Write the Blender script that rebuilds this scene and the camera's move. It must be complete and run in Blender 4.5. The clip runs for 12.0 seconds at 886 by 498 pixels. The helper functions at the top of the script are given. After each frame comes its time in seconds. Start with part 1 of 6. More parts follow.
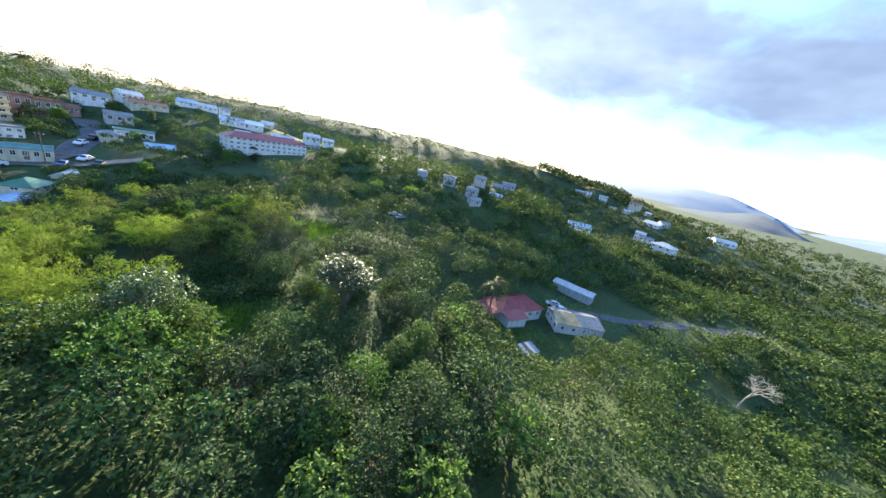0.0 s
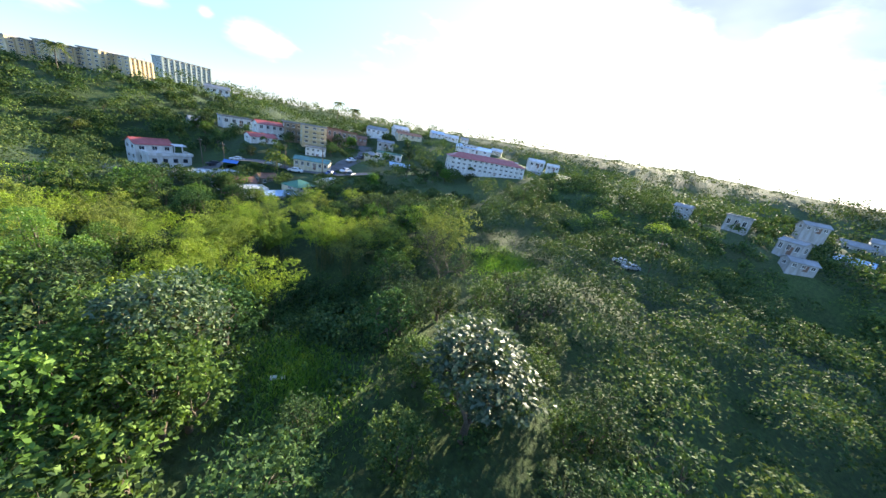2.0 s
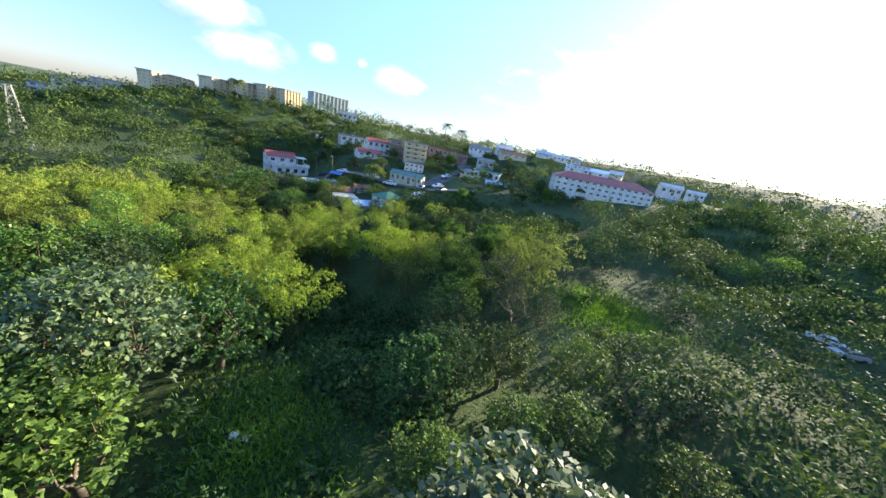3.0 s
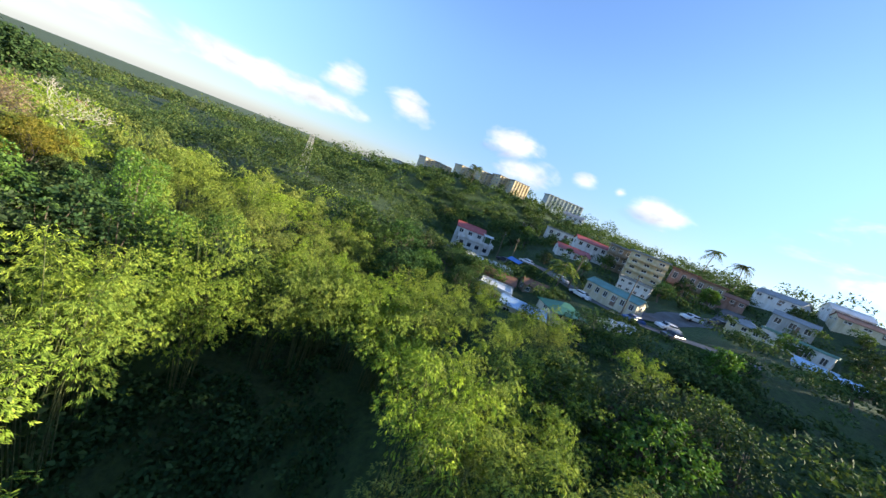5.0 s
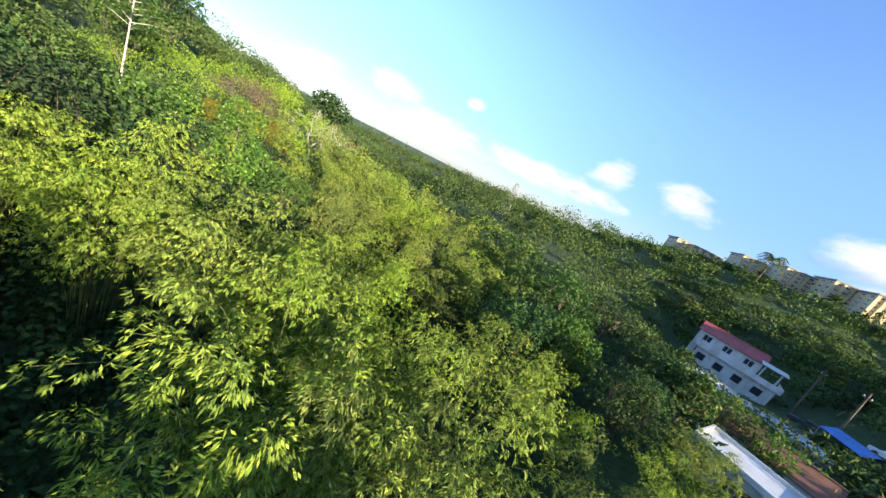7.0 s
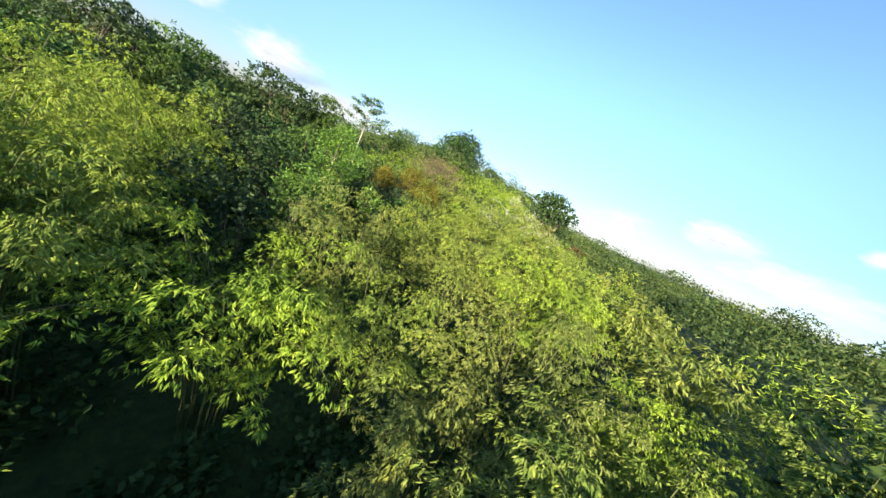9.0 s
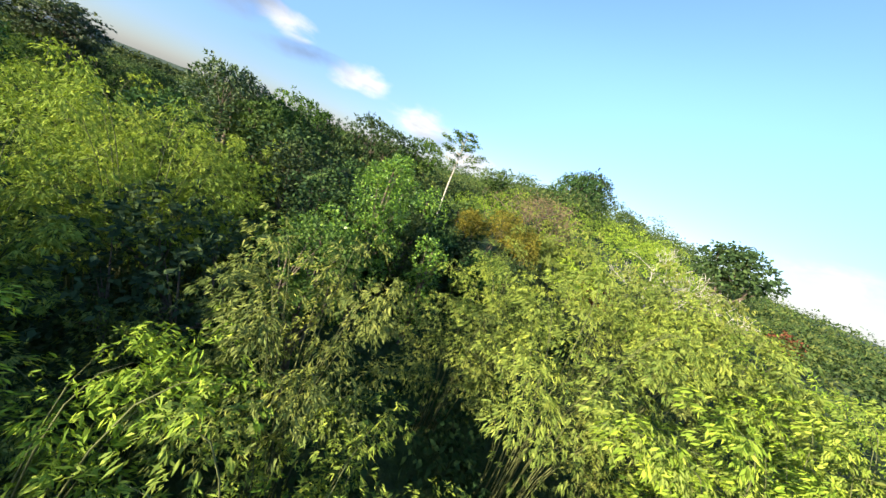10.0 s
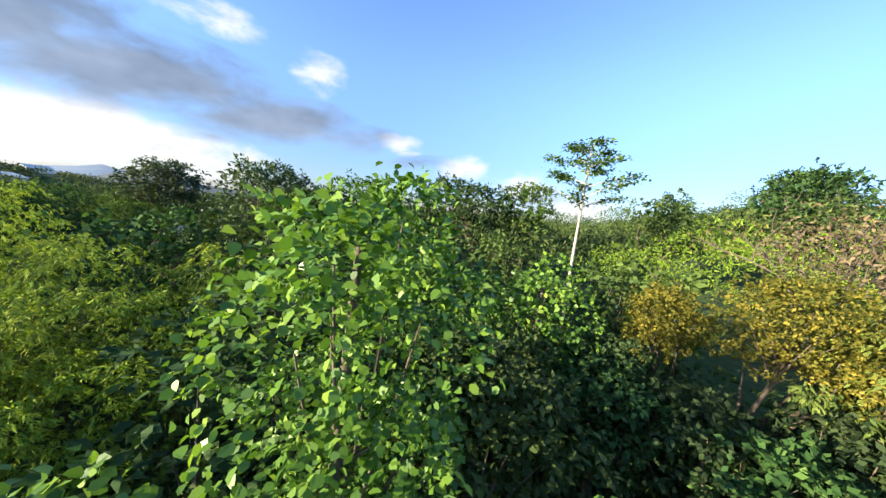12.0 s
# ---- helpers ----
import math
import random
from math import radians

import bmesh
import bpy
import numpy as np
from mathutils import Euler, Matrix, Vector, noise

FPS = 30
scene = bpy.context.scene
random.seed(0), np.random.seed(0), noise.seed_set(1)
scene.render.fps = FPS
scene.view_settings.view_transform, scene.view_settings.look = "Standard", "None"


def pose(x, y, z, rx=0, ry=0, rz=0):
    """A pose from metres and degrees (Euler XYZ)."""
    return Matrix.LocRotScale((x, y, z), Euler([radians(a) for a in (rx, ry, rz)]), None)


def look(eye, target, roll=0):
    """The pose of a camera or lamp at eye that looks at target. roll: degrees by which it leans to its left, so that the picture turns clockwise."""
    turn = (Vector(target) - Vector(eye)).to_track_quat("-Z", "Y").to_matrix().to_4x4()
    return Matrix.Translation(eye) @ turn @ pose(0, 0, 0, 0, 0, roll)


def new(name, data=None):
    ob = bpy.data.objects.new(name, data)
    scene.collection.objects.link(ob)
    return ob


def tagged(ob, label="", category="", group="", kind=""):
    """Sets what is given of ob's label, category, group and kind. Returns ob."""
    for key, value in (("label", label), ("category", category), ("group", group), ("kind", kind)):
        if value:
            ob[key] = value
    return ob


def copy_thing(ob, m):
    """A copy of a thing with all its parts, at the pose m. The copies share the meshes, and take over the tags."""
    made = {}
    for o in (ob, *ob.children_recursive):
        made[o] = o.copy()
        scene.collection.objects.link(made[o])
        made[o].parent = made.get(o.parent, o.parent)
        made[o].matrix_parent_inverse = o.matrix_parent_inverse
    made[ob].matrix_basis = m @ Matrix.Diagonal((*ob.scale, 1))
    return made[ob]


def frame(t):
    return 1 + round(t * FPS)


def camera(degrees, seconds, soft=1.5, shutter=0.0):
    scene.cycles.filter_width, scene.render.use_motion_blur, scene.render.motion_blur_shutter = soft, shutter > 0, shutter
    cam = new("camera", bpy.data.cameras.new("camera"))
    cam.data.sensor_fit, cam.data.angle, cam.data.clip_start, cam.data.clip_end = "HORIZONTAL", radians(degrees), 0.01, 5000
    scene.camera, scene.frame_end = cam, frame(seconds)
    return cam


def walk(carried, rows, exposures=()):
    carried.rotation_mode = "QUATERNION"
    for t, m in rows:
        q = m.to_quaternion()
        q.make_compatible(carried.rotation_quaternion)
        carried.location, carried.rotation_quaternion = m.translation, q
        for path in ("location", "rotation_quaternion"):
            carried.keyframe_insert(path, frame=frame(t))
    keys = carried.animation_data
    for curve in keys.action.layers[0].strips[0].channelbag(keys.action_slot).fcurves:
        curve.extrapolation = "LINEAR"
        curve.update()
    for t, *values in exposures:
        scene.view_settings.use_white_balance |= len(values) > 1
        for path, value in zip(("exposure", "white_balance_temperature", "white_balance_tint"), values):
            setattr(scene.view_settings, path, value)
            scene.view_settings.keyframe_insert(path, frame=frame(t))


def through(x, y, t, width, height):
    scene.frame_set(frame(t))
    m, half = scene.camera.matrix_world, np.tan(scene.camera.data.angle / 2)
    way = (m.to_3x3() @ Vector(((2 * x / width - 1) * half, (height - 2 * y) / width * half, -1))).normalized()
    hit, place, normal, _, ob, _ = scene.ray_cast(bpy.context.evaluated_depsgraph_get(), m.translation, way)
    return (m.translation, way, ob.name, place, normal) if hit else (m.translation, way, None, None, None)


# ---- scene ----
cam = camera(110.9, 12.0)

# seconds, x, y, z, heading (to the left of +y), pitch, bank
FLIGHT = [
    (0.0, 0.11, -0.31, 30.02, 5.45, -18.41, 12.50),
    (0.5, -0.01, 8.17, 28.06, 16.25, -19.11, 12.55),
    (1.0, -1.17, 15.32, 26.44, 26.78, -19.71, 11.94),
    (1.5, -3.35, 21.27, 24.85, 37.17, -19.98, 10.95),
    (2.0, -7.79, 26.57, 22.70, 46.94, -19.71, 10.96),
    (2.5, -11.72, 31.14, 20.89, 56.89, -19.36, 11.18),
    (3.0, -14.73, 35.65, 19.78, 66.84, -18.78, 11.12),
    (3.2, -16.11, 37.56, 19.18, 70.75, -18.13, 11.15),
    (3.5, -19.10, 40.28, 18.08, 76.38, -16.97, 11.80),
    (4.0, -26.74, 43.79, 16.18, 85.70, -14.93, 14.66),
    (4.5, -35.62, 45.82, 15.21, 96.46, -12.82, 18.48),
    (4.8, -40.31, 46.69, 15.19, 104.05, -11.62, 20.59),
    (5.0, -43.02, 47.31, 15.24, 109.43, -11.00, 21.86),
    (5.5, -49.55, 49.63, 14.27, 122.29, -10.97, 24.80),
    (6.0, -55.98, 51.90, 13.02, 134.14, -11.21, 26.72),
    (6.5, -61.54, 48.87, 12.04, 144.28, -12.97, 26.99),
    (7.0, -64.79, 46.63, 11.58, 154.42, -14.65, 26.88),
    (7.2, -66.22, 46.19, 11.55, 159.71, -14.53, 26.81),
    (7.5, -69.39, 45.29, 11.34, 168.36, -13.98, 26.66),
    (8.0, -76.10, 42.19, 10.21, 183.33, -12.99, 26.17),
    (8.5, -80.37, 37.00, 8.89, 197.80, -12.65, 25.39),
    (8.8, -80.84, 33.14, 8.48, 205.95, -12.84, 24.84),
    (9.0, -80.38, 30.51, 8.39, 211.13, -13.10, 24.42),
    (9.5, -77.71, 25.23, 8.63, 223.23, -13.80, 23.19),
    (10.0, -75.63, 21.50, 8.76, 235.39, -13.98, 21.69),
    (10.5, -72.16, 18.37, 8.67, 246.13, -13.51, 19.66),
    (11.0, -68.63, 16.18, 8.41, 254.81, -12.00, 16.16),
    (11.5, -65.16, 14.70, 8.02, 259.72, -9.99, 12.01),
    (12.0, -62.00, 14.05, 8.08, 260.35, -7.17, 6.24),
]
walk(cam, [(t, Matrix.Translation((x, y, z)) @ pose(0, 0, 0, 0, 0, h) @ pose(0, 0, 0, 90 + p) @ pose(0, 0, 0, 0, 0, b))
           for t, x, y, z, h, p, b in FLIGHT], exposures=[(0.0, 2.15), (2.0, 2.08), (3.2, 1.85), (4.8, 1.5), (7.2, 1.55), (9.0, 1.46), (12.0, 1.52)])

SUN_AZ, SUN_EL = 16.0, 14.5


def toward(az, el):
    a, e = radians(az), radians(el)
    return Vector((-math.sin(a) * math.cos(e), math.cos(a) * math.cos(e), math.sin(e)))


# ---- world and sun ----
world = bpy.data.worlds.new("sky")
scene.world = world
world.use_nodes = True
wn, wl = world.node_tree.nodes, world.node_tree.links
wn.clear()


def wnode(kind, **values):
    n = wn.new(kind)
    for k, v in values.items():
        if k in n.inputs.keys():
            n.inputs[k].default_value = v
    return n


def wmath(op, a, b=None, c=None):
    n = wn.new("ShaderNodeMath")
    n.operation = op
    for i, v in enumerate((a, b, c)):
        if v is None:
            continue
        if isinstance(v, (int, float)):
            n.inputs[i].default_value = v
        else:
            wl.new(v, n.inputs[i])
    return n.outputs[0]


w_out = wn.new("ShaderNodeOutputWorld")
w_bg = wn.new("ShaderNodeBackground")
w_sky = wn.new("ShaderNodeTexSky")
w_sky.sky_type = "NISHITA"
w_sky.sun_disc = False
w_sky.sun_elevation = radians(SUN_EL)
w_sky.sun_rotation = radians(-SUN_AZ)
w_sky.air_density, w_sky.dust_density, w_sky.ozone_density = 1.0, 0.3, 2.5
w_tc = wn.new("ShaderNodeTexCoord")
w_dir = w_tc.outputs["Generated"]


def cloud_patch(az, el, wide, high, slope=0.0):
    """A soft oval on the sky round a direction: 1 in its middle, 0 at its rim."""
    d = toward(az, el)
    side = Vector((d.y, -d.x, 0)).normalized()
    up = side.cross(d).normalized()
    s, c = math.sin(radians(slope)), math.cos(radians(slope))
    a, b = side * c - up * s, side * s + up * c
    outs = []
    for v, size in ((a, wide), (b, high)):
        n = wn.new("ShaderNodeVectorMath")
        n.operation = "DOT_PRODUCT"
        wl.new(w_dir, n.inputs[0])
        n.inputs[1].default_value = v
        q = wmath("MULTIPLY", wmath("SUBTRACT", n.outputs["Value"], v.dot(d)), 1 / math.sin(radians(size)))
        outs.append(wmath("MULTIPLY", q, q))
    f = wn.new("ShaderNodeVectorMath")
    f.operation = "DOT_PRODUCT"
    wl.new(w_dir, f.inputs[0])
    f.inputs[1].default_value = d
    front = wmath("GREATER_THAN", f.outputs["Value"], 0.1)
    r = wmath("SUBTRACT", 1.0, wmath("SQRT", wmath("ADD", outs[0], outs[1])))
    return wmath("MULTIPLY", wmath("MAXIMUM", r, 0.0), front)


# billows: the sky's direction, squeezed towards the horizon
w_map = wn.new("ShaderNodeMapping")
w_map.inputs["Scale"].default_value = (1.0, 1.0, 2.2)
wl.new(w_dir, w_map.inputs["Vector"])
w_n1 = wnode("ShaderNodeTexNoise", Scale=9.0, Detail=7.0, Roughness=0.55, Distortion=0.3)
wl.new(w_map.outputs[0], w_n1.inputs["Vector"])
w_n2 = wnode("ShaderNodeTexNoise", Scale=2.6, Detail=4.0, Roughness=0.6)
wl.new(w_map.outputs[0], w_n2.inputs["Vector"])

# azimuth, elevation, half width, half height, slope (degrees), weight
WHITE = [(101, 7.5, 7, 3.2, 0, 0.9), (91, 9.3, 2.6, 1.6, 0, 0.9), (104.5, 10.8, 6, 3.4, 0, 1.0), (124, 10, 5.5, 3.2, 8, 1.0), (135, 9.8, 4.5, 3.2, 0, 0.95),
    (147, 5.2, 14, 2.6, 0, 1.05), (163, 4.6, 12, 2.6, 0, 1.0), (138, 5.6, 9, 2.4, 0, 1.0), (174, 7.0, 6, 2.6, 0, 0.9), (160.5, 10.5, 2.2, 1.4, 0, 0.9),
    (-174.5, 4.6, 7, 2.4, 0, 0.9), (-113, 5.6, 7, 3.2, 0, 1.0), (-122, 2.6, 7, 2.4, 0, 0.9), (-102, 8, 7, 2.6, -6, 0.95), (-90, 10.6, 5, 2.2, 0, 0.9),
    (-50, 3.8, 24, 6, 0, 1.3), (-62, 22, 8, 2.6, 0, 0.6), (-76, 19, 5, 4, 0, 0.5), (85.5, 9.4, 1.4, 1.0, 0, 0.9), (79, 8.0, 6, 2.6, 0, 1.0), (30, 12, 40, 9, 0, 0.8)]
GREY = [(-12, 18.5, 28, 12, 2, 2.0), (-36, 15.5, 24, 9, -2, 1.8), (-54, 13, 20, 6, -6, 1.5), (-69, 10.8, 15, 4.2, -10, 1.4), (-83, 10.4, 9, 2.8, -8, 0.9), (12, 22, 15, 7.5, 0, 2.0),
    (81, 6.8, 5, 1.6, 0, 0.4), (-94, 8.0, 10, 1.6, -8, 0.6), (-117, 3.6, 8, 1.6, -8, 0.5), (106, 9.2, 5, 1.4, 0, 0.45), (-62, 7.0, 5, 1.2, 0, 0.6)]


def cover(rows, low, high):
    total = None
    for az, el, wide, tall, slope, weight in rows:
        p = wmath("MULTIPLY", cloud_patch(az, el, wide, tall, slope), weight)
        total = p if total is None else wmath("MAXIMUM", total, p)
    billow = wmath("ADD", wmath("MULTIPLY", wmath("SUBTRACT", w_n1.outputs["Fac"], 0.5), 1.5), total)
    m = wn.new("ShaderNodeMapRange")
    m.interpolation_type = "SMOOTHSTEP"
    m.inputs["From Min"].default_value, m.inputs["From Max"].default_value = low, high
    wl.new(billow, m.inputs["Value"])
    # no cloud where no patch lies
    m2 = wn.new("ShaderNodeMapRange")
    m2.inputs["From Max"].default_value = 0.12
    wl.new(total, m2.inputs["Value"])
    return wmath("MULTIPLY", m.outputs[0], m2.outputs[0])


def wmix(fac, a, b):
    n = wn.new("ShaderNodeMix")
    n.data_type = "RGBA"
    for sock, v in ((n.inputs[0], fac), (n.inputs[6], a), (n.inputs[7], b)):
        if isinstance(v, (int, float)):
            sock.default_value = v
        elif isinstance(v, tuple):
            sock.default_value = v
        else:
            wl.new(v, sock)
    return n.outputs[2]


def glow(power, gain):
    n = wn.new("ShaderNodeVectorMath")
    n.operation = "DOT_PRODUCT"
    wl.new(w_dir, n.inputs[0])
    n.inputs[1].default_value = toward(SUN_AZ, 4.0)
    return wmath("MULTIPLY", wmath("POWER", wmath("MAXIMUM", n.outputs["Value"], 0.0), power), gain)


w_n3 = wnode("ShaderNodeTexNoise", Scale=13.0, Detail=6.0, Roughness=0.6, Distortion=0.4)
wl.new(w_map.outputs[0], w_n3.inputs["Vector"])
SKY_GAIN = 0.12
# clear tropical blue
w_tint = wn.new("ShaderNodeMix")
w_tint.data_type, w_tint.blend_type = "RGBA", "MULTIPLY"
w_tint.inputs[0].default_value = 1.0
wl.new(w_sky.outputs[0], w_tint.inputs[6])
w_tint.inputs[7].default_value = (0.83, 0.94, 1.15, 1)
w_col = w_tint.outputs[2]
# deeper blue towards the horizon than a hazy sky, as after rain
w_sep = wn.new("ShaderNodeSeparateXYZ")
wl.new(w_dir, w_sep.inputs[0])
w_low = wn.new("ShaderNodeMapRange")
w_low.interpolation_type = "SMOOTHSTEP"
w_low.inputs["From Min"].default_value, w_low.inputs["From Max"].default_value = 0.0, 0.42
wl.new(w_sep.outputs["Z"], w_low.inputs["Value"])
w_clear = wn.new("ShaderNodeMix")
w_clear.data_type = "RGBA"
wl.new(w_low.outputs[0], w_clear.inputs[0])
w_clear.inputs[6].default_value, w_clear.inputs[7].default_value = (0.54, 0.54, 0.66, 1), (1.13, 1.1, 1.1, 1)
w_deep = wn.new("ShaderNodeMix")
w_deep.data_type, w_deep.blend_type = "RGBA", "MULTIPLY"
w_deep.inputs[0].default_value = 1.0
wl.new(w_col, w_deep.inputs[6])
wl.new(w_clear.outputs[2], w_deep.inputs[7])
w_col = w_deep.outputs[2]
# the bright hazy veil round the low sun
w_veil = wmath("MINIMUM", wmath("ADD", glow(34.0, 0.8), glow(90.0, 0.7)), 1.0)
w_col = wmix(w_veil, w_col, (13.0, 13.2, 13.0, 1))
w_shine = wmath("ADD", glow(5.0, 10.0), wmath("ADD", 1.7, wmath("MULTIPLY", w_n3.outputs["Fac"], 3.0)))
w_white = wn.new("ShaderNodeCombineColor")
wl.new(w_shine, w_white.inputs[0])
wl.new(wmath("MULTIPLY", w_shine, 1.01), w_white.inputs[1])
wl.new(wmath("MULTIPLY", w_shine, 1.03), w_white.inputs[2])
w_col = wmix(wmath("MULTIPLY", cover(WHITE, 0.05, 0.75), 0.95), w_col, w_white.outputs[0])
w_shade = wn.new("ShaderNodeMapRange")
w_shade.inputs["From Min"].default_value, w_shade.inputs["From Max"].default_value = 0.35, 0.7
wl.new(w_n2.outputs["Fac"], w_shade.inputs["Value"])
w_under = wmix(w_shade.outputs[0], (0.72, 0.92, 1.28, 1), (1.5, 1.78, 2.25, 1))
w_col = wmix(wmath("MULTIPLY", cover(GREY, -0.08, 1.05), 0.92), w_col, w_under)
wl.new(w_col, w_bg.inputs["Color"])
w_bg.inputs["Strength"].default_value = SKY_GAIN
wl.new(w_bg.outputs[0], w_out.inputs[0])

sun = new("sun", bpy.data.lights.new("sun", "SUN"))
sun.data.energy, sun.data.angle, sun.data.color = 5.0, radians(0.6), (1.0, 0.88, 0.66)
sun.matrix_world = look(toward(SUN_AZ, SUN_EL) * 300, (0, 0, 0))

# ---- materials ----
def material(name, rough=0.7, metal=0.0):
    m = bpy.data.materials.new(name)
    m.use_nodes = True
    b = m.node_tree.nodes["Principled BSDF"]
    b.inputs["Roughness"].default_value, b.inputs["Metallic"].default_value = rough, metal
    return m, m.node_tree.nodes, m.node_tree.links, b


def ramp(nodes, links, value, stops):
    r = nodes.new("ShaderNodeValToRGB")
    while len(r.color_ramp.elements) < len(stops):
        r.color_ramp.elements.new(0.5)
    for e, (pos, col) in zip(r.color_ramp.elements, stops):
        e.position, e.color = pos, (*col, 1)
    links.new(value, r.inputs[0])
    return r.outputs[0]


def noise_of(nodes, links, scale, detail=4.0, rough=0.55, space="Object"):
    tc = nodes.new("ShaderNodeTexCoord")
    n = nodes.new("ShaderNodeTexNoise")
    n.inputs["Scale"].default_value, n.inputs["Detail"].default_value, n.inputs["Roughness"].default_value = scale, detail, rough
    links.new(tc.outputs[space], n.inputs["Vector"])
    return n.outputs["Fac"]


def mixed(nodes, links, fac, a, b, blend="MIX"):
    n = nodes.new("ShaderNodeMix")
    n.data_type, n.blend_type = "RGBA", blend
    for sock, v in ((n.inputs[0], fac), (n.inputs[6], a), (n.inputs[7], b)):
        if isinstance(v, (int, float)):
            sock.default_value = v
        elif isinstance(v, tuple):
            sock.default_value = (*v, 1)
        else:
            links.new(v, sock)
    return n.outputs[2]


def leaf_material(name, dark, mid, light, rough=0.62, through=0.38, gloss=0.14, vary=1.0):
    """Leaves: each leaf its own tone, each plant its own cast, light coming through the blade."""
    m, n, l, b = material(name, rough)
    geo = n.new("ShaderNodeNewGeometry")
    info = n.new("ShaderNodeObjectInfo")
    col = ramp(n, l, geo.outputs["Random Per Island"], [(0.0, dark), (0.55, mid), (1.0, light)])
    hsv = n.new("ShaderNodeHueSaturation")
    l.new(col, hsv.inputs["Color"])
    for sock, low, high in (("Hue", 0.482, 0.506), ("Saturation", 0.82, 1.02), ("Value", 0.75, 1.25)):
        mr = n.new("ShaderNodeMapRange")
        mid = 0.5 if sock == "Hue" else 1.0
        mr.inputs["To Min"].default_value, mr.inputs["To Max"].default_value = mid + (low - mid) * vary, mid + (high - mid) * vary
        l.new(info.outputs["Random"], mr.inputs["Value"])
        l.new(mr.outputs[0], hsv.inputs[sock])
    att = n.new("ShaderNodeAttribute")
    att.attribute_name = "tone"
    tone = ramp(n, l, att.outputs["Fac"], [(0.0, (0.5, 0.6, 0.6)), (0.5, (1.0, 1.0, 1.0)), (1.0, (1.38, 1.3, 1.0))])
    col = mixed(n, l, 1.0, hsv.outputs[0], tone, "MULTIPLY")
    l.new(col, b.inputs["Base Color"])
    b.inputs["Specular IOR Level"].default_value = gloss
    t = n.new("ShaderNodeBsdfTranslucent")
    warm = mixed(n, l, 1.0, col, (1.25, 1.3, 0.55), "MULTIPLY")
    l.new(warm, t.inputs["Color"])
    mx = n.new("ShaderNodeMixShader")
    mx.inputs[0].default_value = through
    l.new(b.outputs[0], mx.inputs[1])
    l.new(t.outputs[0], mx.inputs[2])
    l.new(mx.outputs[0], n["Material Output"].inputs["Surface"])
    return m


LEAF_GREEN = leaf_material("leaf_green", (0.045, 0.095, 0.018), (0.08, 0.15, 0.028), (0.13, 0.21, 0.045), 0.6, 0.24, 0.09)
LEAF_DARK = leaf_material("leaf_dark", (0.024, 0.055, 0.02), (0.054, 0.108, 0.033), (0.09, 0.15, 0.045), 0.65, 0.18, 0.07)
LEAF_SILVER = leaf_material("leaf_silver", (0.045, 0.085, 0.035), (0.08, 0.13, 0.055), (0.14, 0.185, 0.1), 0.5, 0.2, 0.25)
LEAF_BAMBOO = leaf_material("leaf_bamboo", (0.138, 0.215, 0.025), (0.215, 0.305, 0.036), (0.32, 0.39, 0.05), 0.65, 0.22, 0.05)
LEAF_VINE = leaf_material("leaf_vine", (0.06, 0.14, 0.02), (0.13, 0.25, 0.035), (0.24, 0.37, 0.05), 0.4, 0.3, 0.4, 0.2)
LEAF_YELLOW = leaf_material("leaf_yellow", (0.09, 0.105, 0.02), (0.21, 0.195, 0.03), (0.38, 0.32, 0.06), 0.6, 0.35, 0.1, 0.2)
LEAF_BROWN = leaf_material("leaf_brown", (0.1, 0.07, 0.035), (0.2, 0.14, 0.07), (0.3, 0.22, 0.12), 0.8, 0.2)
LEAF_RED = leaf_material("leaf_red", (0.08, 0.03, 0.02), (0.2, 0.07, 0.035), (0.3, 0.13, 0.06), 0.7, 0.25)
LEAF_PALM = leaf_material("leaf_palm", (0.05, 0.09, 0.015), (0.11, 0.16, 0.025), (0.24, 0.24, 0.05), 0.4, 0.3)
LEAF_FAR = leaf_material("leaf_far", (0.03, 0.058, 0.02), (0.064, 0.102, 0.03), (0.125, 0.15, 0.045), 0.7, 0.16, 0.08)


def bark_material(name, dark, light):
    m, n, l, b = material(name, 0.85)
    f = noise_of(n, l, 6.0, 6.0, 0.65)
    l.new(ramp(n, l, f, [(0.3, dark), (0.7, light)]), b.inputs["Base Color"])
    bp = n.new("ShaderNodeBump")
    bp.inputs["Strength"].default_value = 0.5
    l.new(f, bp.inputs["Height"])
    l.new(bp.outputs[0], b.inputs["Normal"])
    return m


BARK = bark_material("bark", (0.06, 0.045, 0.03), (0.2, 0.16, 0.11))
BARK_PALE = bark_material("bark_pale", (0.3, 0.26, 0.2), (0.6, 0.56, 0.48))
CULM = bark_material("culm", (0.06, 0.075, 0.02), (0.15, 0.16, 0.05))


def ground_material():
    m, n, l, b = material("hillside_ground", 0.95)
    big = noise_of(n, l, 0.05, 5.0, 0.6)
    small = noise_of(n, l, 1.6, 8.0, 0.7)
    base = ramp(n, l, big, [(0.35, (0.025, 0.05, 0.014)), (0.55, (0.045, 0.08, 0.02)), (0.75, (0.055, 0.068, 0.028))])
    spots = ramp(n, l, small, [(0.3, (0.55, 0.55, 0.5)), (0.7, (1.5, 1.45, 1.2))])
    l.new(mixed(n, l, 1.0, base, spots, "MULTIPLY"), b.inputs["Base Color"])
    bp = n.new("ShaderNodeBump")
    bp.inputs["Strength"].default_value, bp.inputs["Distance"].default_value = 0.8, 0.4
    l.new(small, bp.inputs["Height"])
    l.new(bp.outputs[0], b.inputs["Normal"])
    return m


GROUND = ground_material()


